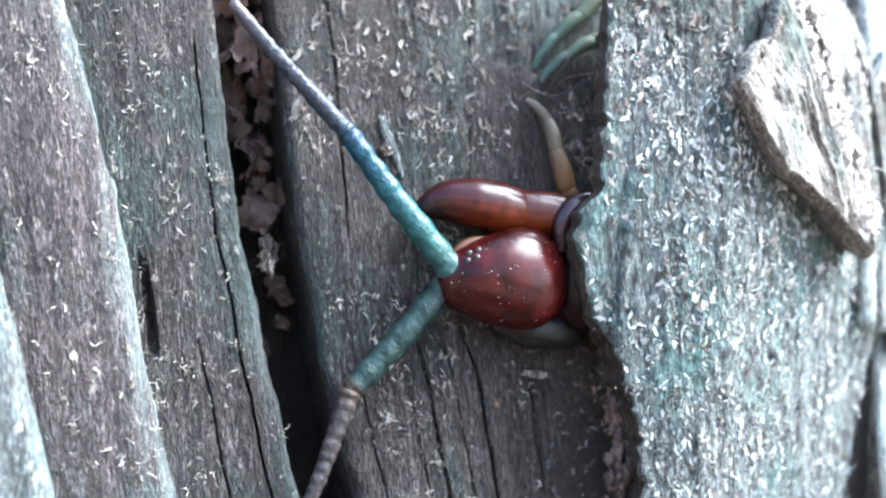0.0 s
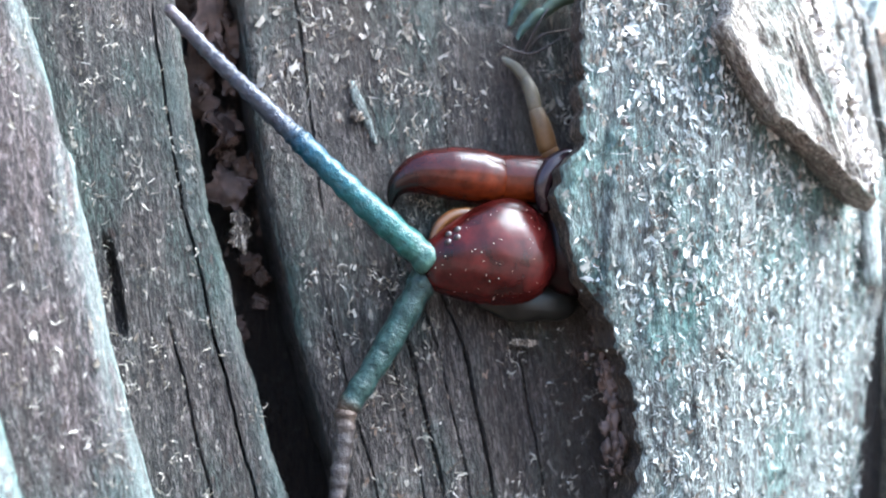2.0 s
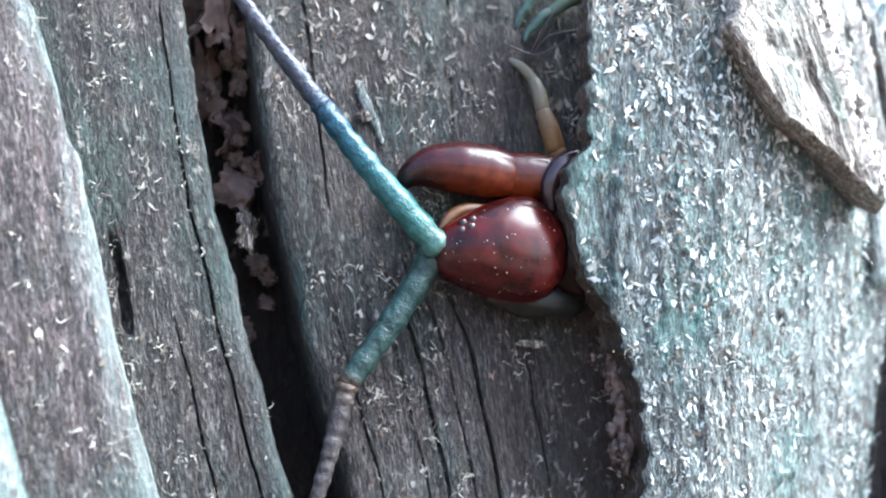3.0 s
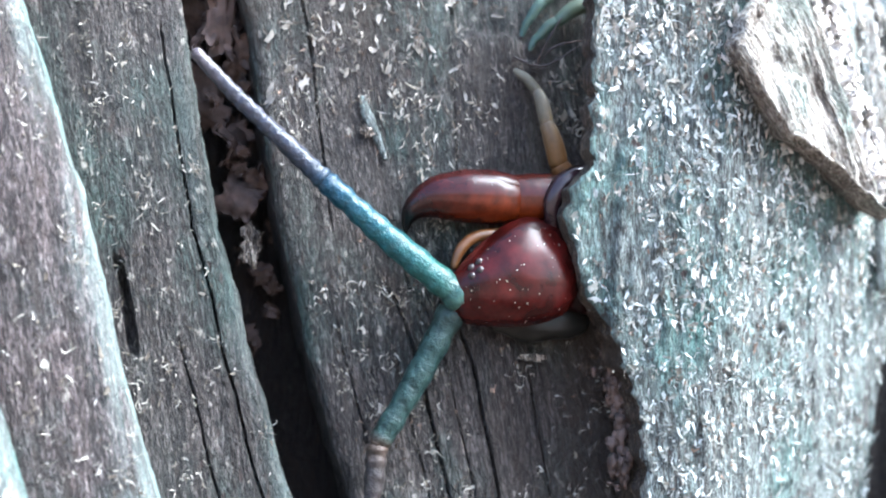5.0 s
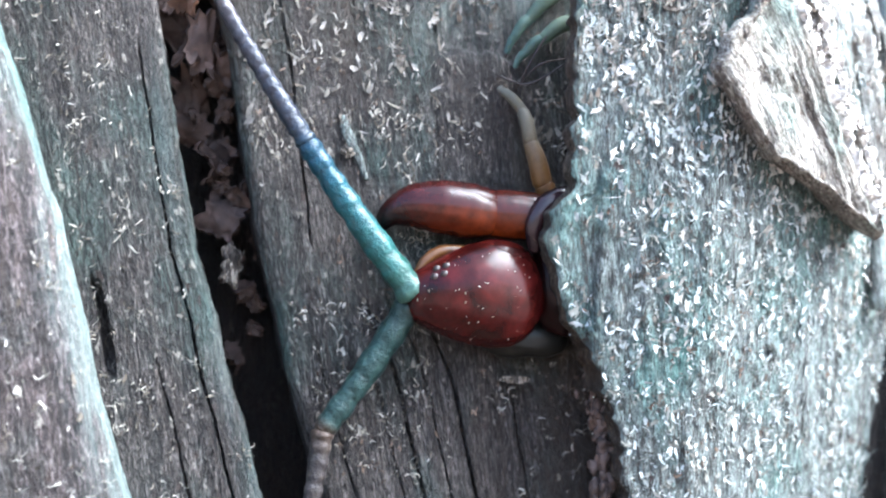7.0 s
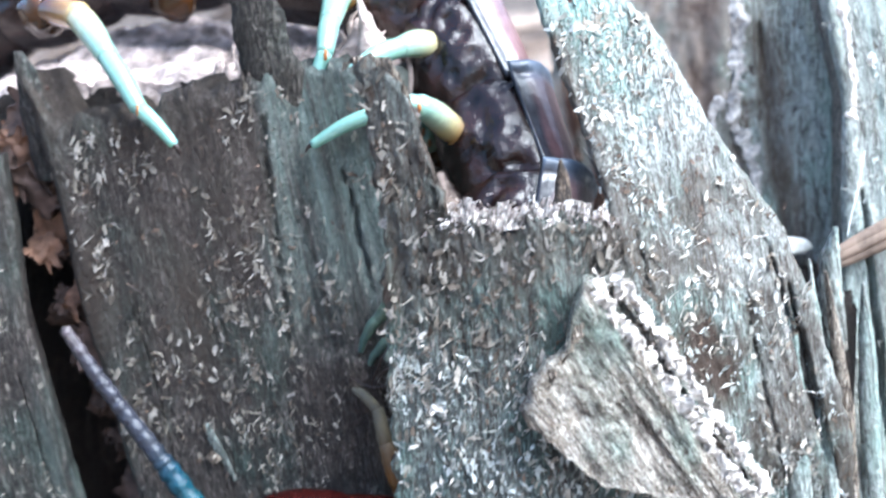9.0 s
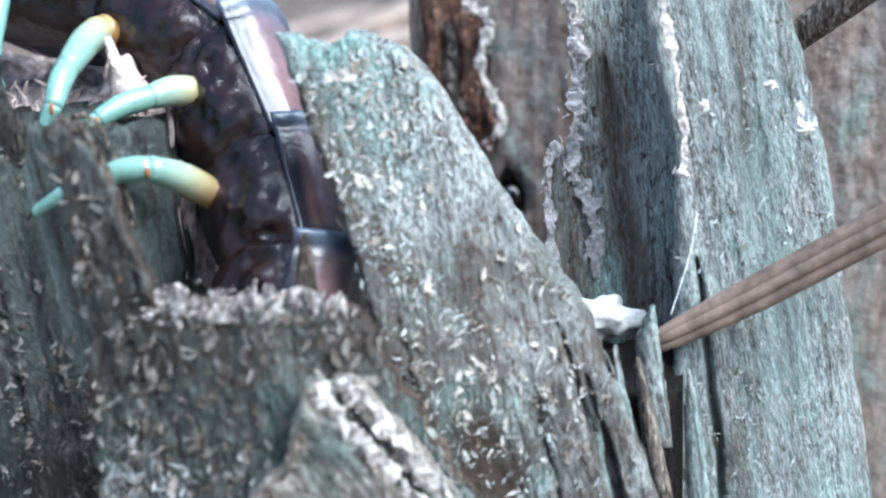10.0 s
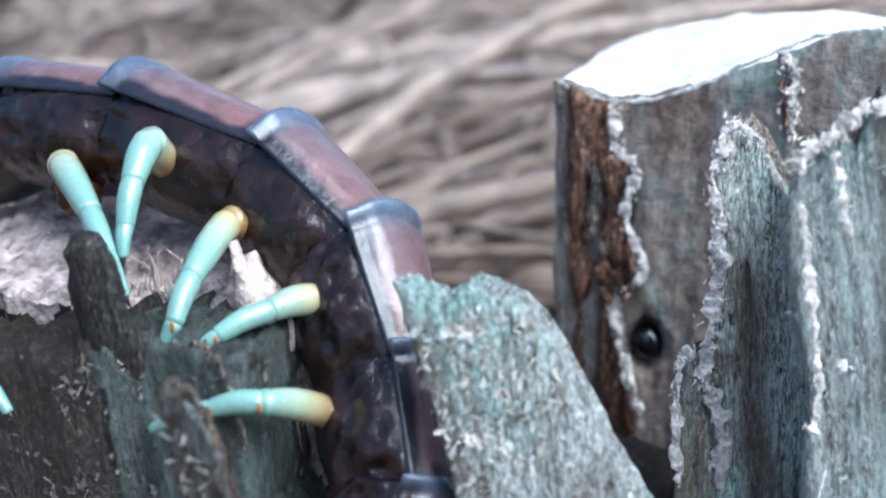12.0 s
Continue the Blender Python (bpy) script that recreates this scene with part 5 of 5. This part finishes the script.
# seconds; head x, z, tilt; upper antenna x, z, angle, whip angle; lower antenna x, z, angle, whip angle
MOVES = [
    (0, 3.87, 1.24, 8, 3.24, 1.37, 133.2, 137.4, 3.22, 1.04, -127.9, -106),
    (0.5, 4.06, 1.15, 22, 3.4, 1.03, 140.4, 142.7, 3.38, 0.72, -117.7, -92),
    (1, 3.95, 1.18, 12, 3.25, 1.22, 140.4, 138.4, 3.23, 0.87, -118.7, -98.9),
    (1.5, 3.91, 1.12, 15, 3.28, 1.11, 135.3, 135.8, 3.25, 0.81, -120, -95.8),
    (2, 3.92, 1.12, 15, 3.22, 1.11, 140.3, 138.1, 3.23, 0.73, -118.8, -94.9),
    (2.5, 3.89, 1.15, 5, 3.18, 1.19, 131.4, 129.7, 3.21, 0.92, -120.7, -101.2),
    (3, 3.97, 1.18, 7, 3.24, 1.26, 132.6, 129.2, 3.23, 0.94, -121.8, -102.8),
    (5, 4.09, 1.09, 25, 3.45, 0.96, 142.5, 138.4, 3.43, 0.6, -117.1, -94.3),
    (5.5, 3.92, 1.04, 10, 3.21, 1.14, 136.7, 131.5, 3.25, 0.73, -120.5, -98.7),
    (6, 3.95, 1.1, 14, 3.31, 1.06, 137.4, 134.3, 3.24, 0.73, -119.7, -97.7),
    (6.5, 3.87, 1.14, 5, 3.19, 1.24, 132, 126.9, 3.2, 0.91, -122.3, -97),
    (8.3, 4, 1.15, 8, 3.19, 1.25, 126.2, 124, 3.2, 0.85, -121, -100),
    (12, 4, 1.15, 8, 3.19, 1.25, 126.2, 124, 3.2, 0.85, -121, -100),
]


def motions():
    rel = lambda x, y, z: (Vector((x, y, z)) - C0) * S  # noqa: E731
    rows = {k: [] for k in ("head", "fang", "palp", "under", "a", "aw", "b", "bw")}
    for t, hx, hz, tilt, ax, az, aa, aw, bx, bz, ba, bw in MOVES:
        dx, dz = hx - HEAD0[0], hz - HEAD0[2]
        p = rel(hx, HEAD0[1], hz)
        rows["head"].append((t, pose(p.x, p.y, p.z, 0, -tilt, 0)))
        p = rel(FANG0[0] + 0.3 * dx, FANG0[1], FANG0[2] + 0.35 * dz)
        rows["fang"].append((t, pose(p.x, p.y, p.z, 0, -0.25 * (tilt - 10), 0)))
        p = rel(PALP0[0] + 0.6 * dx, PALP0[1], PALP0[2] + 0.6 * dz)
        rows["palp"].append((t, pose(p.x, p.y, p.z, 0, -0.5 * (tilt - 10), 0)))
        p = rel(4.75 + 0.3 * dx, -0.2, 0.66 + 0.5 * dz)
        rows["under"].append((t, pose(p.x, p.y, p.z, 0, -0.3 * (tilt - 10), 0)))
        p = rel(ax, -0.47, az)
        rows["a"].append((t, pose(p.x, p.y, p.z, 0, -aa, 0)))
        rows["aw"].append((t, pose(1.62 * S, 0, 0, 0, -(aw - aa), 0)))
        p = rel(bx, -0.36, bz)
        rows["b"].append((t, pose(p.x, p.y, p.z, 0, -ba, 0)))
        rows["bw"].append((t, pose(1.34 * S, 0, 0, 0, -(bw - ba), 0)))
    for ob, k in ((head, "head"), (fang, "fang"), (palp, "palp"), (under, "under"), (ant_a[0], "a"), (ant_a[1], "aw"), (ant_b[0], "b"), (ant_b[1], "bw")):
        walk(ob, rows[k])


# ---- fibres, crumbs and small things ----
FIB = "torn pale fibres clinging to the weathered wood"
flecks("wood_fibres", p1, 620, 11, M_FLECK, FIB, xmin=-2.5, clump=0.1, wide=1.2, torn=0.2)
flecks("wood_fibres", p2, 620, 12, M_FLECK, FIB, xmin=-1.2, clump=0.1, torn=0.15)
flecks("wood_fibres", mid, 820, 13, M_FLECK, FIB, clump=0.15, zmax=2.9, torn=0.15)
flecks("wood_fibres", mid, 560, 23, M_FLECKD, FIB, (0.04, 0.18), zmin=2.7, clump=0.15, wide=1.15, torn=0.5)
flecks("wood_fibres", slab_a, 2900, 14, M_FLECKG, FIB, (0.03, 0.15), wide=1.15, clump=0.0, zmax=3.9, torn=0.75)
flecks("wood_fibres", slab_a, 420, 24, M_FLECKD, FIB, (0.03, 0.2), wide=1.1, zmin=3.5, torn=0.75)
flecks("wood_fibres", slab_a, 330, 25, M_FLECKW, FIB, (0.04, 0.19), wide=1.1, zmin=1.2, zmax=4.3, clump=0.15, torn=0.85)
flecks("wood_fibres", slab_b, 360, 26, M_FLECKW, FIB, (0.04, 0.18), wide=1.1, zmin=1.2, clump=0.15, torn=0.85)
flecks("wood_fibres", slab_b, 1000, 15, M_FLECKG, FIB, (0.03, 0.14), zmin=-2, wide=1.1, clump=0.05, torn=0.7)
flecks("wood_fibres", pillar, 420, 16, M_FLECKG, FIB, zmin=2, torn=0.6)
flecks("wood_fibres", wedge, 130, 17, M_FLECK, FIB, zmin=3)
flecks("wood_crumbs", mid, 260, 18, M_FLECK2, "brown crumbs of rotten wood on the boards", (0.04, 0.1))
flecks("wood_crumbs", slab_b, 160, 19, M_FLECK2, "brown crumbs of rotten wood on the boards", (0.04, 0.11), zmin=2, torn=0.8)
flecks("wood_crumbs", slab_a, 420, 20, M_FLECK2, "brown crumbs of rotten wood on the boards", (0.04, 0.1), torn=0.8)


def bark_flake(centre, size, turn, seed, material=M_BARKFLAKE, label="curled brown bark flake wedged in the dark crack"):
    """A curled thin flake of bark lying in the crack."""
    verts, faces = [], []
    n, k = 14, 10
    m = pose(0, 0, 0, *turn).to_3x3()
    for layer in (0, 1):
        for i in range(n + 1):
            for j in range(k + 1):
                a, b = i / n - 0.5, j / k - 0.5
                w = 1 + 0.55 * fbm(a * 4, seed, b * 4)
                p = Vector((a * size[0] * w, 0.35 * size[0] * (4 * a * a) + 0.06 * fbm(a * 5, b * 5, seed) + 0.035 * layer, b * size[1] * w * (1 - 0.5 * a * a)))
                verts.append(tuple(Vector(centre) + m @ p))
    q = (n + 1) * (k + 1)
    for i in range(n):
        for j in range(k):
            a = i * (k + 1) + j
            b = a + k + 1
            faces += [(a, b, b + 1, a + 1), (q + a, q + a + 1, q + b + 1, q + b)]
    for i in range(n):
        for j in (0, k):
            a = i * (k + 1) + j
            faces.append((a, q + a, q + a + k + 1, a + k + 1) if j else (a, a + k + 1, q + a + k + 1, q + a))
    for j in range(k):
        for i in (0, n):
            a = i * (k + 1) + j
            faces.append((a, a + 1, q + a + 1, q + a) if i else (a, q + a, q + a + 1, a + 1))
    return tagged(put("bark_flake", verts, faces, material), label, "bark flake", "bark flakes in the crack")


rng = random.Random(21)
for k in range(44):
    z = 0.4 + 5.6 * (k / 43) ** 0.8
    xl, xr = lin(EDGE_P2, z), lin(EDGE_MID, z)
    x = xl + (xr - xl) * rng.uniform(0.15, 0.95)
    y = 0.45 + 0.55 * rng.random() if z > 1.6 else 0.9 + 0.3 * rng.random()
    s = rng.uniform(0.12, 0.42)
    bark_flake((x, y, z), (s, s * rng.uniform(0.8, 1.5)), (rng.uniform(-50, 50), rng.uniform(-70, 70), rng.uniform(-60, 60)), k)

bark_flake((1.19, 0.42, 3.53), (0.34, 0.62), (10, -8, 25), 61, label="large curled rosy-brown bark flake in the dark crack")
bark_flake((1.59, 0.35, 1.31), (0.2, 0.42), (-20, 22, 30), 62, M_TORN, "pale torn wood chip wedged deep in the crack")

for k in range(22):
    z = rng.uniform(3.9, 6.2)
    xl, xr = lin(EDGE_P2, z), lin(EDGE_MID, z)
    s = rng.uniform(0.22, 0.5)
    bark_flake((xl + (xr - xl) * rng.uniform(-0.3, 0.9), rng.uniform(0.35, 0.85), z), (s, s * rng.uniform(0.8, 1.6)), (rng.uniform(-50, 50), rng.uniform(-70, 70), rng.uniform(-60, 60)), 70 + k,
               M_BARKTAN if k % 2 else M_BARKFLAKE, "curled tan-brown bark flake in the open crack")


def stalk(points, radii, material, name, label, category, ribs=0, seed=0):
    v, f, _ = tube(points, radii, 16, 10 * (len(points) - 1))
    out = []
    for q, p in enumerate(v):
        s = q % 16
        c = Vector(v[(q // 16) * 16]).lerp(Vector(v[min((q // 16) * 16 + 8, len(v) - 1)]), 0.5)
        k = 1 - (0.22 if ribs and s % ribs == 0 else 0) + 0.06 * noise.noise(Vector((p[0] * 4, p[1] * 4, p[2] * 4 + seed)))
        out.append(tuple(c + (Vector(p) - c) * k))
    return tagged(put(name, out, f, material), label, category)


dry = None
for k, (dx, dz, r) in enumerate([(0.0, 0.09, 0.075), (0.04, -0.02, 0.08), (0.0, -0.12, 0.07), (-0.04, 0.0, 0.06)]):
    v, f, _ = tube([(8.95, 1.62, 4.22 + dz * 0.4), (9.3, 1.62 + dx, 4.41 + dz * 0.7), (10.0, 1.6 + dx, 4.80 + dz), (10.95, 1.5 + dx, 5.37 + dz), (12.2, 1.3 + dx, 6.12 + dz), (13.6, 1.1 + dx, 6.95 + dz)],
                   [r * 0.6, r, r * 1.1, r * 1.2, r * 1.2, r], 10, 50)
    if dry is None:
        dry = tagged(put("dry_stalk", v, f, M_TWIG), "ribbed grey-brown dry stalk leaning against the stump", "stalk")
    else:
        put("rib", v, f, M_TWIG, dry)
stalk([(9.9, 3.3, 6.6), (10.31, 3.0, 6.95), (11.03, 2.55, 7.5), (12.2, 1.9, 8.3), (13.4, 1.2, 9.2)], [0.12, 0.15, 0.17, 0.17, 0.15], M_TORN,
      "stick", "pale crusted stick leaning behind the splinter", "stick", 0, 3)
splinter("splinter", [(9.08, 1.3, 3.4), (9.03, 1.25, 4.0), (9.0, 1.22, 4.45), (9.05, 1.2, 4.72)], [0.3, 0.27, 0.2, 0.05], 0.22, 9, M_WOOD_R, "torn grey splinter at the foot of the dry stalk")
splinter("splinter", [(4.16, 1.15, 6.2), (4.2, 1.1, 6.7), (4.16, 1.1, 7.0), (4.1, 1.1, 7.22)], [0.3, 0.24, 0.12, 0.03], 0.16, 10, M_HEART, "pale torn splinter under the centipede")

splinter("sliver", [(2.55, 0.0, 2.86), (2.60, -0.02, 2.7), (2.70, -0.02, 2.5), (2.82, 0.0, 2.24)], [0.05, 0.12, 0.11, 0.05], 0.05, 41, M_WOOD_A, "pale greenish sliver stuck to the grey board")
v, f = lump((2.61, -0.06, 2.5), (0.065, 0.05, 0.055), 44, 0.7, 12, 16)
tagged(put("wood_chip", v, f, M_TORN, smooth=False), "tan crumb of wood stuck to the grey board", "wood chip")
v, f = lump((4.43, -0.02, 0.31), (0.13, 0.025, 0.035), 45, 0.8, 10, 18)
tagged(put("wood_chip", v, f, M_TORN, smooth=False), "pale frayed chip of wood lying on the board", "wood chip")


def crust(name, points, size, count, seed, label, material=None):
    """A crumbly crust of small lumps along a line."""
    r = random.Random(seed)
    verts, faces = [], []
    pts = [Vector(p) for p in points]
    for k in range(count):
        f = r.random() * (len(pts) - 1)
        i = int(f)
        c = pts[i].lerp(pts[i + 1], f - i) + Vector((r.gauss(0, 0.9), r.gauss(0, 0.6), r.gauss(0, 1.2))) * size
        s = size * r.choice((0.25, 0.35, 0.5, 0.7, 1.0)) * r.uniform(0.7, 1.2)
        v, fc = lump(c, (s, s * 0.9, s * r.uniform(0.6, 2.2)), k + seed, 0.9, 6, 8)
        b = len(verts)
        verts += v
        faces += [tuple(q + b for q in w) for w in fc]
    return tagged(put(name, verts, faces, material or M_LICHEN), label, "crust", kind="stuff")


def ridge(onto, points, size, seed, label, material, lumps=60):
    v, f = rope(points, size, seed, lumps)
    return grown(put("crust", v, f, material, smooth=False), label, onto)


WEDGE, CREST, BLOCK = "white crumbly crust along the thin splinter's edge", "white crumbly crust on the splinter's torn crest", "pale crumbly ridge down the back block"
ridge(wedge, [(8.35, 2.95, 4.6), (8.33, 3.05, 5.2), (8.14, 3.12, 5.6), (8.12, 3.19, 6.0), (8.17, 3.29, 6.6), (8.14, 3.38, 7.1), (8.06, 3.46, 7.66), (8.2, 3.55, 8.12)], 0.075, 1, WEDGE, M_CRUST, 170)
ridge(wedge, [(7.95, 2.95, 4.57), (7.88, 3.05, 5.2), (7.87, 3.15, 5.76), (8.02, 3.18, 5.86)], 0.05, 18, WEDGE, M_CRUST, 70)
ridge(wedge, [(8.2, 3.55, 8.12), (8.46, 3.53, 7.95), (8.62, 3.48, 7.65), (8.87, 3.42, 7.38)], 0.035, 2, WEDGE, M_CRUST, 60)
ridge(pillar, [(8.95, 2.16, 8.05), (9.03, 2.2, 8.2), (9.2, 2.28, 8.3), (9.28, 2.32, 8.38), (9.44, 2.4, 8.54), (9.7, 2.5, 8.6)], 0.06, 3, CREST, M_CRUST, 130)
ridge(pillar, [(9.0, 2.12, 7.75), (9.1, 2.08, 7.32), (9.2, 2.0, 6.8), (9.3, 1.93, 6.2), (9.28, 1.86, 5.8)], 0.04, 13, CREST, M_CRUST, 80)
ridge(pillar, [(9.25, 2.2, 8.2), (9.33, 2.15, 7.9), (9.42, 2.1, 7.5)], 0.035, 19, CREST, M_CRUST, 50)
ridge(block, [(6.53, 5.68, 7.78), (6.58, 5.67, 7.27), (6.83, 5.63, 7.03), (6.71, 5.65, 6.53), (6.95, 5.62, 5.81), (6.64, 5.66, 5.4), (6.78, 5.64, 4.63), (7.03, 5.6, 3.86)], 0.06, 4, BLOCK, M_CRUST, 170)
ridge(block, [(5.8, 5.85, 7.97), (5.94, 5.83, 7.26), (5.92, 5.83, 6.57), (6.01, 5.82, 5.87), (6.18, 5.79, 5.1), (6.06, 5.81, 4.03)], 0.03, 14, BLOCK, M_TORN, 110)
ridge(block, [(6.2, 5.72, 7.1), (6.38, 5.7, 6.85), (6.3, 5.7, 6.4), (6.5, 5.68, 6.0)], 0.05, 15, BLOCK, M_TORN, 60)
ridge(block, [(6.45, 5.66, 5.8), (6.7, 5.64, 5.7), (6.75, 5.64, 5.55), (6.5, 5.66, 5.45)], 0.07, 20, BLOCK, M_BROWN, 50)
ridge(block, [(5.78, 5.87, 7.99), (6.45, 5.77, 7.8), (7.26, 5.65, 7.96), (8.06, 5.53, 8.37), (8.76, 5.42, 8.7), (9.4, 5.33, 8.82)], 0.022, 5, "pale crumbly rim of the back block", M_TOP, 160)
ridge(block, [(8.39, 5.46, 8.45), (8.55, 5.43, 8.29), (8.52, 5.44, 7.98), (8.57, 5.43, 7.61)], 0.075, 16, "torn white flap on the back block", M_CRUST, 50)
ridge(block, [(8.42, 5.42, 8.2), (8.45, 5.42, 7.95), (8.5, 5.4, 7.7)], 0.035, 21, "torn brown strip on the back block", M_BROWN, 30)
crust("rot_crumbs", [(5.3, -0.35, -0.9), (5.35, -0.2, -0.2), (5.15, -0.15, 0.3)], 0.05, 220, 6, "brown rotten crumbs in the hollow under the board", M_BARKFLAKE)
ridge(slab_a, [(5.14, -0.83, 5.14), (5.3, -0.84, 5.18), (5.5, -0.85, 5.22), (5.8, -0.85, 5.14), (6.05, -0.8, 5.2), (6.3, -0.7, 5.22), (6.75, -0.5, 5.08)], 0.10, 7, "pale crumbly torn lip of the board", M_CORE, 260)
ridge(slab_a, [(4.5, -0.84, 6.6), (4.62, -0.84, 6.68), (4.85, -0.84, 6.5), (4.96, -0.84, 6.1), (5.07, -0.84, 5.5), (5.15, -0.84, 5.15)], 0.03, 27, "pale frayed rim of the torn board", M_TORN, 70)
ridge(slab_b, [(6.98, 0.6, 5.98), (7.12, 0.6, 6.0), (7.3, 0.62, 6.02)], 0.02, 17, "pale crumbly torn lip of the board", M_CRUST, 20)

v, f = lump((6.98, 5.88, 4.87), (0.21, 0.2, 0.22), 5, 0.05, 18, 24)
tagged(put("black_ball", v, f, M_BEAD), "glossy black round ball set in the back block", "ball")
v, f = lump((8.45, 2.35, 4.3), (0.42, 0.22, 0.2), 8, 0.5, 16, 24)
tagged(put("wood_chunk", v, f, M_LICHEN), "whitish crumbling chunk of wood in the hollow", "wood chunk")
v, f = lump((7.55, 2.6, 4.2), (0.3, 0.25, 0.16), 9, 0.5, 16, 24)
tagged(put("wood_chunk", v, f, M_LICHEN), "whitish crumbling chunk of wood in the hollow", "wood chunk")
v, f, _ = tube([(9.42, 1.85, 5.45), (9.36, 1.75, 5.1), (9.27, 1.6, 4.8), (9.2, 1.4, 4.6)], [0.0035] * 4, 6, 18)
tagged(put("silk_thread", v, f, M_SILK), "thin white silk thread between stalk and splinter", "thread")
for k, (a, b, c) in enumerate([((4.1, 0.0, 3.38), (4.4, -0.08, 3.3), (4.75, -0.15, 3.52)), ((4.35, 0.0, 3.3), (4.5, -0.1, 3.5), (4.85, -0.1, 3.6)), ((4.3, 0.0, 3.25), (4.45, -0.1, 3.6), (4.6, -0.05, 3.85))]):
    v, f, _ = tube([a, b, c], [0.012, 0.012, 0.008], 6, 14)
    tagged(put("root_hair", v, f, M_CLAW), "thin black root hair beside the leg", "root hair", "root hairs")

for k, (pts, w) in enumerate([([(8.75, 0.75, 1.2), (8.66, 0.72, 2.8), (8.56, 0.72, 3.7), (8.5, 0.74, 4.3)], 0.2), ([(9.1, 0.98, 1.2), (8.95, 0.92, 2.8), (8.82, 0.86, 3.8), (8.75, 0.84, 4.45)], 0.17),
                              ([(9.35, 1.15, 1.0), (9.2, 1.05, 2.8), (9.02, 1.0, 3.8), (8.93, 0.98, 4.3)], 0.14), ([(9.6, 1.4, 1.0), (9.47, 1.3, 2.7), (9.4, 1.28, 3.6), (9.36, 1.3, 4.1)], 0.2)]):
    splinter("splinter", pts, [w * 1.3, w * 1.1, w * 0.8, 0.03], 0.16, 30 + k, M_WOOD_R if k != 2 else M_TORN, "narrow torn splinter beside the slanting board")
for k, (c, s) in enumerate([((10.3, 1.98, 6.3), (0.05, 0.05, 0.13)), ((10.37, 1.98, 6.2), (0.07, 0.05, 0.05)), ((9.47, 1.92, 6.41), (0.05, 0.05, 0.06)), ((10.05, 1.9, 6.6), (0.05, 0.04, 0.03))]):
    v, f = lump(c, s, 50 + k, 0.9, 10, 12)
    tagged(put("wood_chip", v, f, M_LICHEN, smooth=False), "small white chip stuck to the upright splinter", "wood chip", "white chips on the splinter")
ridge(mid, [(4.12, 0.1, 6.5), (4.22, 0.1, 6.58), (4.33, 0.1, 6.6), (4.43, 0.1, 6.5), (4.51, 0.1, 6.36), (4.6, 0.12, 6.03), (4.68, 0.14, 5.65)], 0.028, 22, "pale torn crumbs along the board's crest", M_TORN, 90)


motions()
